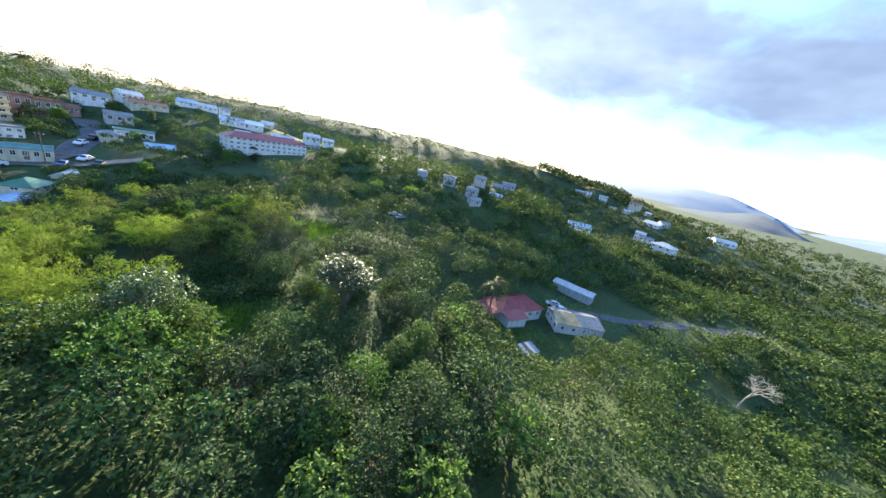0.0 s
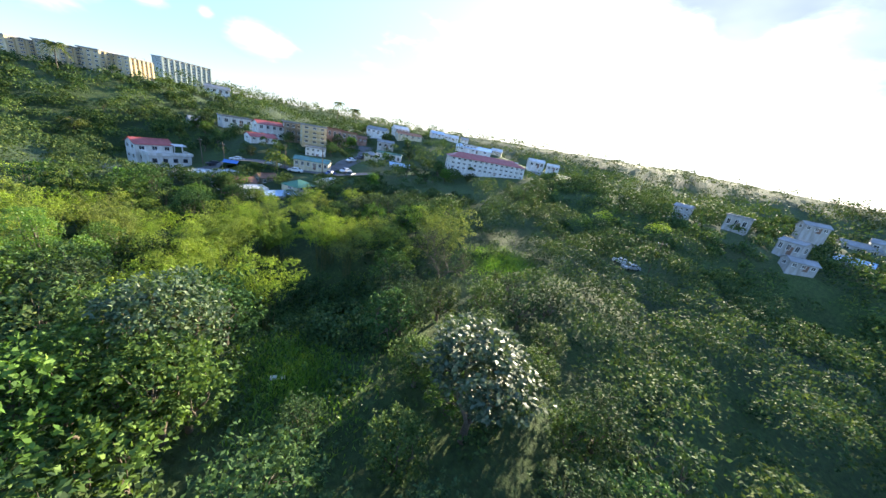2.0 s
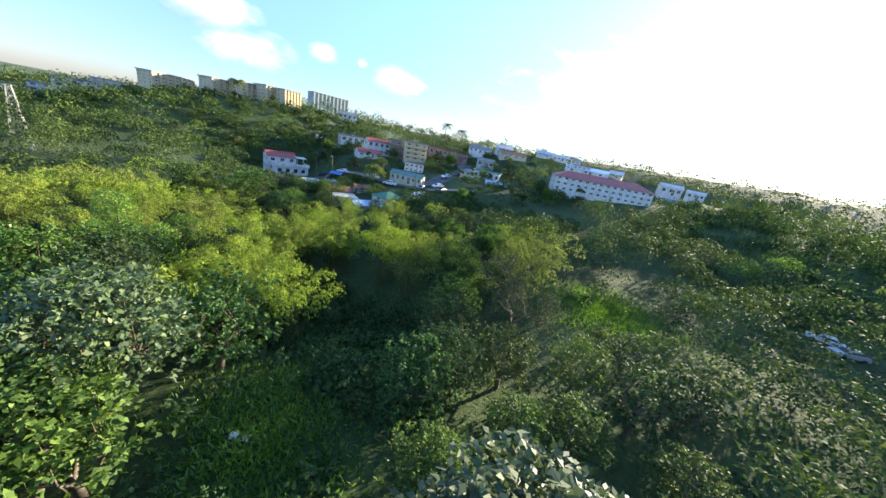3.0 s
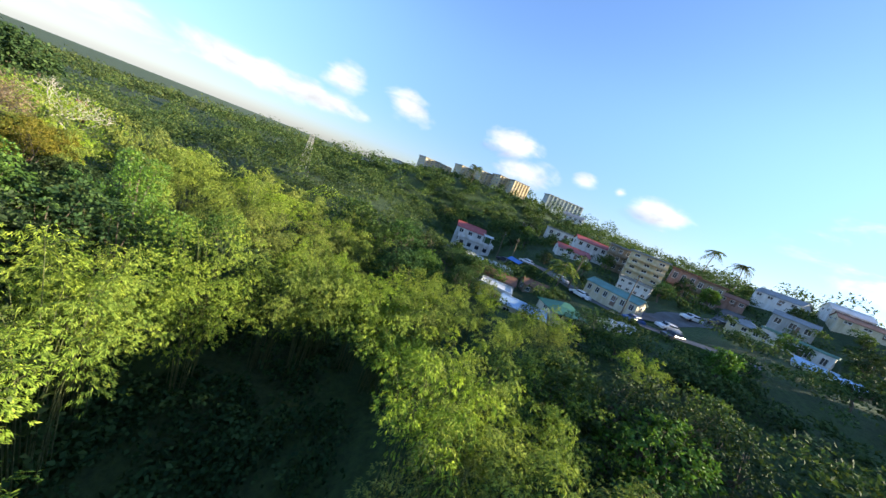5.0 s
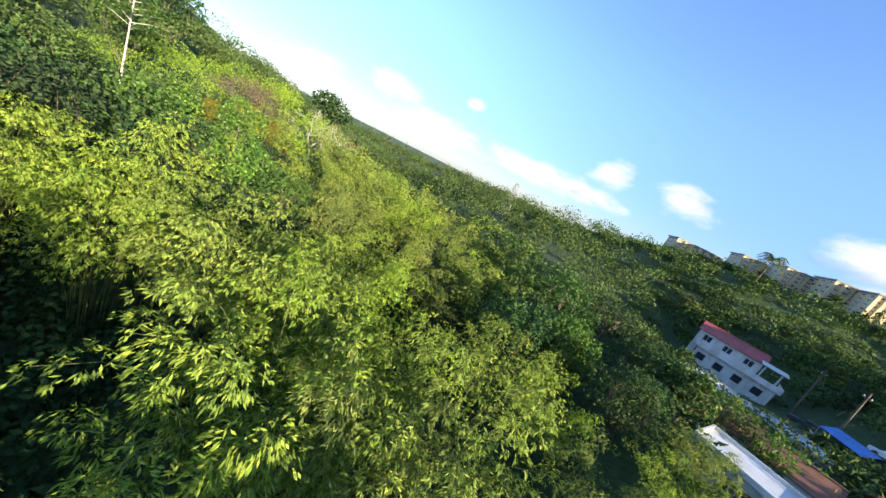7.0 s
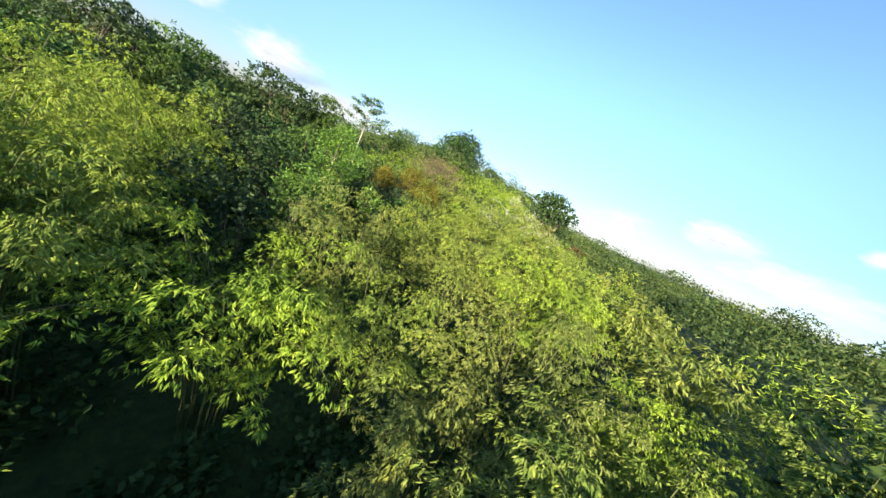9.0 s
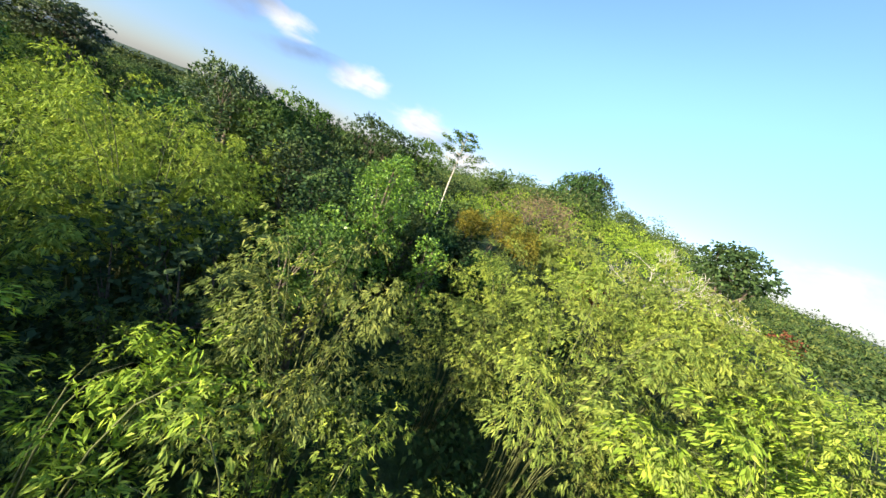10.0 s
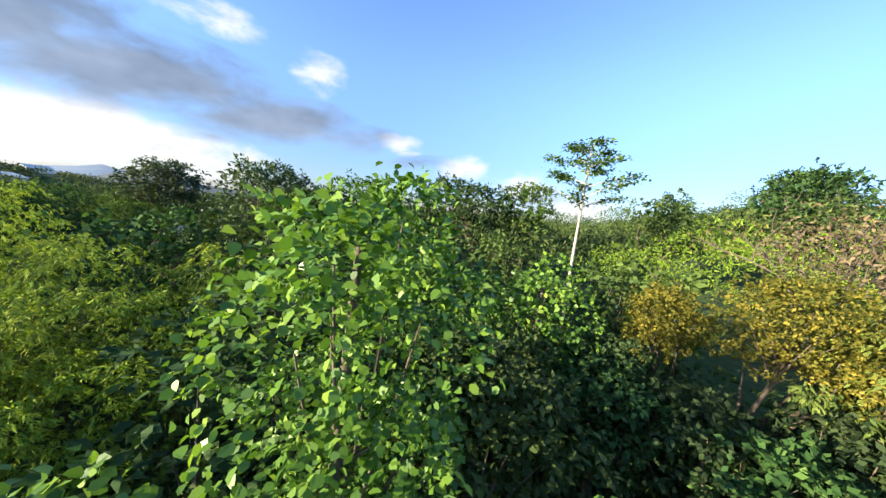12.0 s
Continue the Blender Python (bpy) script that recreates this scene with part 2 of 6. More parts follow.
def paint(name, col, rough=0.7, dirt=0.25, scale=1.2, metal=0.0):
    """Painted or rendered surface with weathering streaks and stains."""
    m, n, l, b = material(name, rough, metal)
    tc = n.new("ShaderNodeTexCoord")
    mp = n.new("ShaderNodeMapping")
    mp.inputs["Scale"].default_value = (1.0, 1.0, 0.3)
    l.new(tc.outputs["Object"], mp.inputs["Vector"])
    f = n.new("ShaderNodeTexNoise")
    f.inputs["Scale"].default_value, f.inputs["Detail"].default_value = scale, 6.0
    l.new(mp.outputs[0], f.inputs["Vector"])
    g = noise_of(n, l, 14.0, 4.0)
    low = tuple(c * (1 - dirt) * k for c, k in zip(col, (0.95, 0.9, 0.8)))
    c = ramp(n, l, f.outputs["Fac"], [(0.3, low), (0.65, col)])
    grain = mixed(n, l, g, (0.9, 0.9, 0.9), (1.06, 1.06, 1.06))
    l.new(mixed(n, l, 1.0, c, grain, "MULTIPLY"), b.inputs["Base Color"])
    return m


# ---- building plots ----
SITES = []


def site(kind, x, y, z, wide, deep, high, heading, style, wall, roof, floors, bays, label):
    """A building plot: ground point, size, heading of the way from the street to its back."""
    SITES.append((kind, x, y, z, wide, deep, high, heading, style, wall, roof, floors, bays, label))


WALL_WHITE = paint("wall_white", (0.74, 0.73, 0.69), 0.8, 0.25)
WALL_CREAM = paint("wall_cream", (0.66, 0.58, 0.4), 0.8, 0.25)
WALL_BEIGE = paint("wall_beige", (0.68, 0.56, 0.34), 0.8, 0.2)
WALL_TAN = paint("wall_tan", (0.32, 0.25, 0.17), 0.85, 0.35)
WALL_PINK = paint("wall_pink", (0.42, 0.26, 0.2), 0.85, 0.35)
WALL_GREY = paint("wall_grey", (0.42, 0.42, 0.4), 0.85, 0.3)
WALL_BLUE = paint("wall_blue", (0.45, 0.6, 0.68), 0.8, 0.2)
WALL_FLATS = paint("wall_flats", (0.68, 0.55, 0.33), 0.8, 0.2)
WALL_GREYFLATS = paint("wall_greyflats", (0.4, 0.46, 0.44), 0.8, 0.2)
ROOF_RED = paint("roof_red", (0.42, 0.09, 0.075), 0.5, 0.3, 0.8)
ROOF_RUST = paint("roof_rust", (0.26, 0.12, 0.07), 0.7, 0.4, 0.8)
ROOF_GREY = paint("roof_grey", (0.27, 0.28, 0.28), 0.5, 0.35, 0.8)
ROOF_PALE = paint("roof_pale", (0.66, 0.66, 0.64), 0.45, 0.25, 0.8)
ROOF_TEAL = paint("roof_teal", (0.13, 0.28, 0.25), 0.5, 0.3, 0.8)
ROOF_GREEN = paint("roof_green", (0.07, 0.22, 0.12), 0.5, 0.25, 0.8)
ROOF_BLUE = paint("roof_blue", (0.42, 0.58, 0.75), 0.4, 0.2, 0.8)
ROOF_TAN = paint("roof_tan", (0.5, 0.4, 0.2), 0.7, 0.4, 0.5)
CONCRETE = paint("concrete", (0.36, 0.35, 0.32), 0.9, 0.4)
ASPHALT = paint("asphalt", (0.13, 0.13, 0.132), 0.9, 0.35, 0.6)
PLASTIC_BLUE = paint("tarpaulin_blue", (0.06, 0.2, 0.55), 0.45, 0.2)
TIMBER = paint("timber", (0.16, 0.12, 0.08), 0.85, 0.4, 3.0)
STEEL = paint("steel", (0.4, 0.4, 0.39), 0.5, 0.3, 3.0, 0.6)
GLASS, _n, _l, _b = material("window_glass", 0.12)
_b.inputs["Base Color"].default_value = (0.03, 0.035, 0.04, 1)

site("house", -147.4, 54.8, 10.4, 9.2, 5.0, 6.3, 102, "gable", WALL_WHITE, ROOF_RED, 2, 4, "white two-storey hillside house with a faded red roof")
site("house", -137.6, 50.5, 9.9, 8.9, 5.0, 2.8, 103, "gable", WALL_WHITE, ROOF_RED, 1, 4, "low white house with a red metal roof")
site("house", -157.6, 45.6, 12.7, 10.1, 5.0, 2.8, 101, "flat", WALL_WHITE, ROOF_GREY, 1, 4, "long white bungalow with a flat pale roof")
site("house", -162.9, 34.1, 10.3, 5.3, 5.0, 3.3, 101, "gable", WALL_GREY, ROOF_GREY, 1, 3, "small grey house with a sheet metal roof")
site("apartment_block", -138.1, 68.5, 11.3, 8.7, 5.0, 6.5, 83, "flat", WALL_BEIGE, ROOF_GREY, 4, 3, "four-storey beige apartment block with balconies")
# the beige block's shaded face, added as its own block in darker paint
site("apartment_block", -144.8, 62.6, 10.6, 5.9, 5.0, 6.9, 86, "flat", WALL_TAN, ROOF_GREY, 3, 3, "brownish concrete block of flats, shaded side")
site("apartment_block", -145.5, 79.5, 10.1, 6.0, 4.0, 7.6, 76, "flat", WALL_PINK, ROOF_RUST, 2, 3, "weathered pinkish apartment house with balconies")
site("apartment_block", -143.5, 85.1, 10.8, 6.0, 4.0, 6.5, 74, "flat", WALL_TAN, ROOF_RUST, 2, 3, "brown concrete apartment house with balconies")
site("house", -146.5, 91.9, 14.0, 5.6, 4.0, 2.8, 72, "gable", WALL_PINK, ROOF_RUST, 1, 3, "reddish house with a rusty roof")
site("shop", -113.0, 60.6, 5.7, 10.5, 4.0, 3.5, 58, "gable", WALL_CREAM, ROOF_TEAL, 1, 6, "long cream shop building with a teal metal roof")
site("house", -127.8, 66.3, 7.8, 6.7, 4.0, 3.1, 70, "flat", WALL_WHITE, ROOF_GREY, 2, 4, "small white two-storey house behind the shop")
site("house", -118.7, 83.9, 8.3, 5.0, 4.0, 4.6, 65, "hip", WALL_CREAM, ROOF_GREY, 2, 3, "cream two-storey house with a grey hipped roof")
site("house", -122.4, 93.9, 9.5, 9.9, 4.0, 3.1, 54, "flat", WALL_WHITE, ROOF_TEAL, 1, 5, "long white house with a greenish flat roof")
site("house", -109.2, 91.1, 8.7, 7.4, 4.0, 2.2, 60, "gable", WALL_WHITE, ROOF_BLUE, 1, 4, "low house with a blue metal roof")
site("house", -134.7, 98.6, 13.3, 7.1, 4.0, 3.9, 62, "gable", WALL_GREY, ROOF_GREY, 1, 3, "grey hillside house with a metal roof")
site("house", -152.7, 103.9, 18.7, 9.5, 6.0, 3.2, 44, "gable", WALL_WHITE, ROOF_GREY, 1, 4, "pale hillside house with a grey roof")
site("house", -152.4, 116.2, 21.3, 7.3, 6.0, 3.0, 77, "gable", WALL_WHITE, ROOF_PALE, 1, 4, "white-roofed house on the ridge")
site("house", -143.6, 115.9, 19.6, 12.1, 6.0, 2.5, 72, "gable", WALL_CREAM, ROOF_RUST, 1, 4, "low house with a rusty roof on the ridge")
site("house", -146.1, 135.4, 22.9, 6.7, 6.0, 2.4, 64, "gable", WALL_WHITE, ROOF_BLUE, 1, 4, "house with a bluish roof below the ridge")
site("house", -143.0, 142.9, 22.3, 7.6, 6.0, 2.6, 58, "gable", WALL_WHITE, ROOF_PALE, 1, 4, "long white house below the ridge")
site("house", -140.5, 150.8, 22.6, 3.9, 6.0, 2.2, 53, "gable", WALL_WHITE, ROOF_GREY, 1, 4, "small white hillside house")
site("house", -126.2, 141.9, 18.2, 7.2, 6.0, 3.3, 48, "flat", WALL_WHITE, ROOF_GREY, 2, 4, "white two-storey hillside house")
site("house", -115.3, 134.0, 14.8, 6.1, 6.0, 2.4, 45, "gable", WALL_WHITE, ROOF_PALE, 1, 4, "white house with a pale roof on the slope")
site("house", -123.2, 160.0, 19.5, 5.7, 6.0, 2.9, 37, "gable", WALL_CREAM, ROOF_PALE, 1, 4, "pale house on the hazy slope")
site("house", -107.8, 151.2, 14.7, 10.2, 6.0, 3.1, 32, "gable", WALL_GREY, ROOF_PALE, 1, 4, "long pale building on the hazy slope")
site("house", -92.5, 155.5, 12.7, 5.6, 6.0, 3.1, 23, "gable", WALL_WHITE, ROOF_GREY, 2, 4, "white house on the hazy slope")
site("flats", -195.1, 16.7, 23.4, 7.9, 9.0, 6.0, 130, "flat", WALL_FLATS, ROOF_GREY, 5, 5, "tall cream block of flats on the wooded hilltop")
site("flats", -198.5, 8.8, 22.2, 9.1, 9.0, 7.5, 132, "flat", WALL_FLATS, ROOF_GREY, 5, 5, "tall cream block of flats on the wooded hilltop")
site("flats", -201.2, -0.8, 23.0, 12.0, 9.0, 6.0, 135, "flat", WALL_FLATS, ROOF_GREY, 5, 5, "tall cream block of flats on the wooded hilltop")
site("flats", -203.1, -12.1, 22.3, 13.6, 9.0, 5.8, 138, "flat", WALL_FLATS, ROOF_GREY, 5, 5, "tall cream block of flats on the wooded hilltop")
site("flats", -202.6, -32.4, 20.3, 16.8, 9.0, 5.2, 144, "flat", WALL_FLATS, ROOF_GREY, 4, 6, "cream block of flats half hidden by hilltop trees")
site("flats", -283.4, 35.3, 25.1, 27.3, 9.0, 11.7, 120, "flat", WALL_GREYFLATS, ROOF_GREY, 7, 9, "grey slab block of flats on the ridge")
site("flats", -191.9, -76.7, 1.0, 12.5, 12.0, 9.0, 122, "terrace", WALL_WHITE, ROOF_GREY, 4, 4, "white terraced flats stepping along the ridge")
site("flats", -197.7, -67.8, 6.8, 12.7, 12.0, 6.1, 119, "terrace", WALL_WHITE, ROOF_GREY, 4, 4, "white terraced flats stepping along the ridge")
site("flats", -201.6, -60.8, 9.0, 16.1, 12.0, 7.6, 117, "terrace", WALL_WHITE, ROOF_GREY, 4, 4, "white terraced flats stepping along the ridge")
site("flats", -205.5, -53.5, 15.8, 11.4, 12.0, 2.8, 115, "terrace", WALL_WHITE, ROOF_GREY, 4, 4, "white terraced flats stepping along the ridge")
site("house", -223.4, 46.6, 22.6, 10.5, 6.0, 4.2, 87, "gable", WALL_WHITE, ROOF_GREY, 1, 4, "white house on the ridge line")
site("house", 29.3, 152.6, 0.1, 7.7, 5.4, 5.4, -41, "gable", WALL_CREAM, ROOF_RED, 1, 3, "house with a red roof on the green slope")
site("house", 33.9, 157.6, 4.5, 5.7, 4.0, 3.6, 10, "gable", WALL_WHITE, ROOF_BLUE, 1, 3, "small house with a blue roof")
site("house", 45.9, 149.1, 5.0, 9.8, 6.9, 4.4, -2, "gable", WALL_WHITE, ROOF_BLUE, 2, 3, "white villa with a blue roof among trees")
site("house", 43.7, 144.8, 1.0, 6.4, 4.5, 4.3, -9, "flat", WALL_BLUE, ROOF_PALE, 2, 3, "light blue house with a flat roof")
site("house", 34.7, 147.3, 0.4, 3.8, 2.6, 2.4, -12, "gable", WALL_WHITE, ROOF_PALE, 1, 3, "small white house on the slope")
site("house", 75.3, 153.5, 7.0, 4.2, 2.9, 4.2, -32, "gable", WALL_WHITE, ROOF_PALE, 2, 3, "white villa on the green slope")
site("house", 75.6, 147.5, 6.5, 5.2, 3.6, 3.8, -40, "gable", WALL_WHITE, ROOF_GREY, 2, 3, "white villa with a grey roof")
site("house", 76.8, 135.2, 6.5, 8.3, 5.8, 4.7, -50, "hip", WALL_WHITE, ROOF_PALE, 2, 3, "large white villa with a pale hipped roof")
site("house", 89.9, 174.8, 12.2, 8.2, 5.7, 3.0, -54, "gable", WALL_WHITE, ROOF_PALE, 1, 3, "white houses on the far slope")
site("house", 96.0, 177.3, 13.4, 4.7, 3.3, 2.9, -3, "gable", WALL_WHITE, ROOF_GREY, 1, 3, "white house on the far slope")
site("house", 66.4, 238.5, 16.4, 6.9, 4.8, 3.4, 4, "gable", WALL_WHITE, ROOF_PALE, 1, 3, "white house high on the slope")
site("house", 72.8, 231.3, 16.1, 8.3, 5.8, 4.3, -5, "gable", WALL_WHITE, ROOF_PALE, 1, 3, "white house high on the slope")
site("house", 78.1, 224.2, 15.8, 5.1, 3.5, 4.1, -14, "flat", WALL_WHITE, ROOF_PALE, 2, 3, "white block high on the slope")
site("house", 79.9, 207.2, 12.9, 4.4, 3.0, 2.9, -23, "gable", WALL_WHITE, ROOF_GREY, 1, 3, "small house on the slope")
site("house", 87.7, 203.9, 13.5, 5.6, 3.9, 2.8, -32, "gable", WALL_WHITE, ROOF_PALE, 1, 3, "small white house on the slope")
site("house", 96.4, 216.8, 18.2, 6.6, 4.6, 3.2, -40, "gable", WALL_CREAM, ROOF_RED, 1, 3, "house with a red roof high on the slope")
site("house", 97.4, 199.4, 15.6, 3.3, 2.3, 2.1, -49, "gable", WALL_WHITE, ROOF_PALE, 1, 3, "small white house on the slope")
site("house", 151.1, 218.7, 7.0, 5.6, 3.9, 2.8, -65, "gable", WALL_WHITE, ROOF_PALE, 1, 3, "white house far down the valley")
site("house", 155.5, 215.5, 7.4, 11.5, 8.1, 3.5, -13, "gable", WALL_WHITE, ROOF_PALE, 1, 3, "white houses far down the valley")
# houses towards the low sun: white walls turned grey for their shaded fronts
site("house", -4.5, 177.6, 14.8, 5.1, 3.5, 3.4, 19, "gable", WALL_GREY, ROOF_GREY, 1, 3, "pale house on the hazy slope")
site("house", 6.4, 177.4, 13.0, 7.7, 5.4, 3.2, 8, "gable", WALL_GREY, ROOF_GREY, 1, 3, "pale long house on the hazy slope")
site("house", 11.7, 179.2, 14.2, 7.2, 5.0, 3.9, -1, "gable", WALL_GREY, ROOF_GREY, 1, 3, "pale house on the hazy slope")
site("house", 5.3, 156.9, 9.6, 6.7, 4.7, 3.4, -6, "gable", WALL_GREY, ROOF_BLUE, 1, 3, "small house with a blue roof on the slope")
site("house", -17.9, 146.3, 13.5, 5.2, 3.8, 3.4, -4, "flat", WALL_GREY, ROOF_GREY, 1, 3, "pale grey flat-roofed house in the glare")
site("house", -31.1, 145.9, 12.9, 4.3, 3.2, 4.2, -5, "gable", WALL_GREY, ROOF_GREY, 2, 3, "pale grey house in the glare of the low sun")
site("house", -5.9, 139.0, 11.4, 4.8, 3.4, 3.9, -22, "gable", WALL_GREY, ROOF_GREY, 1, 3, "pale house on the hazy slope")
site("house", -3.8, 132.7, 9.4, 5.1, 3.6, 2.6, 30, "gable", WALL_GREY, ROOF_GREY, 1, 3, "pale house on the hazy slope")
site("house", -4.1, 157.7, 16.8, 5.2, 3.6, 2.7, 23, "gable", WALL_GREY, ROOF_GREY, 1, 3, "pale house on the hazy slope")
site("house", -96.9, 159.5, 17.2, 7.3, 5.1, 4.0, 47, "gable", WALL_WHITE, ROOF_PALE, 1, 3, "white house below the ridge")
site("house", -88.9, 162.0, 17.3, 5.5, 3.9, 3.1, 37, "gable", WALL_WHITE, ROOF_PALE, 1, 3, "white house below the ridge")
site("house", -125.0, 144.2, 18.4, 17.6, 12.3, 3.2, 43, "gable", WALL_WHITE, ROOF_BLUE, 1, 3, "long pale building behind the apartment block")

# the villas on the eastern slope lie well beyond the hamlet
for n, row in enumerate(SITES):
    if row[1] > 25 and row[2] > 120:
        k = 1.12 if row[1] > 140 else 1.4
        SITES[n] = (row[0], row[1] * k, 4 + (row[2] - 4) * k, 29 + (row[3] - 29) * k, *(v * k for v in row[4:7]), *row[7:])

# ---- ground ----
HUB = (-45.0, 30.0)
# x, y, height of the ground near the flight
LAND = [
    (0, 0, 1), (-31, 32, 1.0), (-14, 42, 0), (10, 60, -7), (25, 72, -8), (38, 96, -8), (65, 60, -12), (75, 110, -8), (110, 150, -8), (0, 120, -5),
    (-37, 86, 1), (-40, 115, 0), (-60, 46, -2), (-55, 34, -8), (-70, 28, -7), (-66, 32, -4), (-76, 20, -6), (-60, 14, -4), (-48, 0, -1), (-38, 0, 2),
    (-32, -34, 6), (-46, -34, 5), (-56, -28, 1), (-2, -83, 13), (-62, -40, -2), (-137, 21, -1), (-121, 28, 0.2), (-109, 35, 0.2), (-92, 45, 1), (-112, 58, 4.5), (-105, -22, 2), (-80, -15, -5), (-150, 155, 1.5), (-130, 198, 1.5), (-42, 72, 1.5), (-95, -90, -8),
]
# heading from the hub, height of the ridge that closes the view
RIDGE = [(-180, -6), (-160, 0), (-145, 5), (-120, 0), (-95, -2), (-75, -5), (-60, -20), (-42, -16), (-33, 4), (-28, 20), (-11, 29), (9, 33), (31, 31),
         (45, 28), (56, 24), (68, 26), (84, 26), (98, 24), (110, 17), (125, 2), (150, -6), (180, -6)]
RIDGE_AT = 330.0


def ridge_height(az):
    for (a, h), (b, k) in zip(RIDGE, RIDGE[1:]):
        if a <= az <= b:
            t = (az - a) / (b - a)
            t = t * t * (3 - 2 * t)
            return h + (k - h) * t
    return RIDGE[0][1]


ANCHORS = [(x, y, z, 60.0) for x, y, z in LAND]
ANCHORS += [(x, y, z, 60.0 + (w * 0.5) ** 2) for _, x, y, z, w, *_ in SITES]
for k in range(60):
    a = radians(k * 6 - 180)
    ANCHORS.append((HUB[0] - math.sin(a) * RIDGE_AT, HUB[1] + math.cos(a) * RIDGE_AT, ridge_height(k * 6 - 180), 1500.0))
AN = np.array(ANCHORS)


def land(x, y):
    """Height of the ground."""
    r = math.hypot(x - HUB[0], y - HUB[1])
    d = (x - AN[:, 0]) ** 2 + (y - AN[:, 1]) ** 2 + AN[:, 3]
    k = d ** -1.75
    z = float((k * AN[:, 2]).sum() / k.sum())
    if r > RIDGE_AT:
        top = ridge_height(math.degrees(math.atan2(-(x - HUB[0]), y - HUB[1])))
        z = top
        f = min((r - RIDGE_AT) / 900.0, 1.0)
        z = z + (-26.0 - z) * f * f * (3 - 2 * f)
    rough = noise.noise((x * 0.03, y * 0.03, 0.0)) * 1.0 * min(1.0, r / 90.0)
    return z + rough


def mesh_object(name, verts, faces, mat, parent=None, label="", smooth=False, mats=None):
    me = bpy.data.meshes.new(name)
    me.from_pydata([tuple(v) for v in verts], [], [tuple(f) for f in faces])
    for m in ([mat] if mats is None else mats):
        me.materials.append(m)
    if smooth:
        me.shade_smooth()
    ob = new(name, me)
    if parent is not None:
        ob.parent = parent
    if label:
        ob["label"] = label
    return ob


def steps_of():
    s = [0.0]
    d = 3.0
    while s[-1] < 4600:
        s.append(s[-1] + d)
        if s[-1] > 150:
            d *= 1.12
    return [-v for v in reversed(s[1:])] + s


gs = steps_of()
gv = [(HUB[0] + a, HUB[1] + b, land(HUB[0] + a, HUB[1] + b)) for b in gs for a in gs]
gw = len(gs)
gf = [(j * gw + i, j * gw + i + 1, (j + 1) * gw + i + 1, (j + 1) * gw + i) for j in range(gw - 1) for i in range(gw - 1)]
ground = tagged(mesh_object("ground", gv, gf, GROUND, smooth=True), "green and earthy hillside ground under dense tropical trees", "ground", kind="structure")


def far_hill(name, rows, dist, base, label, mat=None):
    """A far mountain: a ridge line by heading and height angle, with slopes before and behind."""
    v, f = [], []
    for i, (az, el) in enumerate(rows):
        a = radians(az)
        top = 20 + dist * math.tan(radians(el))
        for d, z in ((dist * 0.72, base), (dist * 0.86, base + (top - base) * 0.52), (dist, top), (dist * 1.2, base)):
            v.append((-40 - math.sin(a) * d, 20 + math.cos(a) * d, z))
    for i in range(len(rows) - 1):
        for k in range(3):
            f.append((i * 4 + k, i * 4 + 4 + k, i * 4 + 5 + k, i * 4 + 1 + k))
    return tagged(mesh_object(name, v, f, mat or HAZED_SLOPE, smooth=True), label, "mountain", kind="structure")


# distant woods with bluish haze mixed into their base colour
def hazed_slope_material():
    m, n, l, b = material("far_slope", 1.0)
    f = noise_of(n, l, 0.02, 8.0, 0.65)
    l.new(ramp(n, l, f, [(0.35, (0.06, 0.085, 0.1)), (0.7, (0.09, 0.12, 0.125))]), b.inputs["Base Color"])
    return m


HAZED_SLOPE = hazed_slope_material()
# far range: the air's haze is put into the base colour, pale blue-grey
HAZE_PAINTED, hz_n, hz_l, hz_b = material("haze_painted_range", 1.0)
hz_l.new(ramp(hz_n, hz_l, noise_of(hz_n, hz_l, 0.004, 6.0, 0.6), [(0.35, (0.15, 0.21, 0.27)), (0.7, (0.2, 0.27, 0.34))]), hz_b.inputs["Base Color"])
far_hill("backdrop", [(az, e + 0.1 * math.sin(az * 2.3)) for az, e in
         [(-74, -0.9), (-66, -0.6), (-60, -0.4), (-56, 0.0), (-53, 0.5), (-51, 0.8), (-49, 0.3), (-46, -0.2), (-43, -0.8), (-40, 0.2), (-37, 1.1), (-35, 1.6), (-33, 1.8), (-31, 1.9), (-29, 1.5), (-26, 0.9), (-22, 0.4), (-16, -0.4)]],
         3400.0, -60.0, "pale hazy mountain range on the horizon", HAZE_PAINTED)
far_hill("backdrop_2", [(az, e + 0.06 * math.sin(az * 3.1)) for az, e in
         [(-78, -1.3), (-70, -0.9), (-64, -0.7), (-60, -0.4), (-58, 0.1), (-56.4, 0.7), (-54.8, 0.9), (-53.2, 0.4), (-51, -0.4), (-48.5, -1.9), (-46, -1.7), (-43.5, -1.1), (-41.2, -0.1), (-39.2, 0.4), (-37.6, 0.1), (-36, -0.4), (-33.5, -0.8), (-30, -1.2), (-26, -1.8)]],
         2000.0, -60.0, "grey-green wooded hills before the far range")
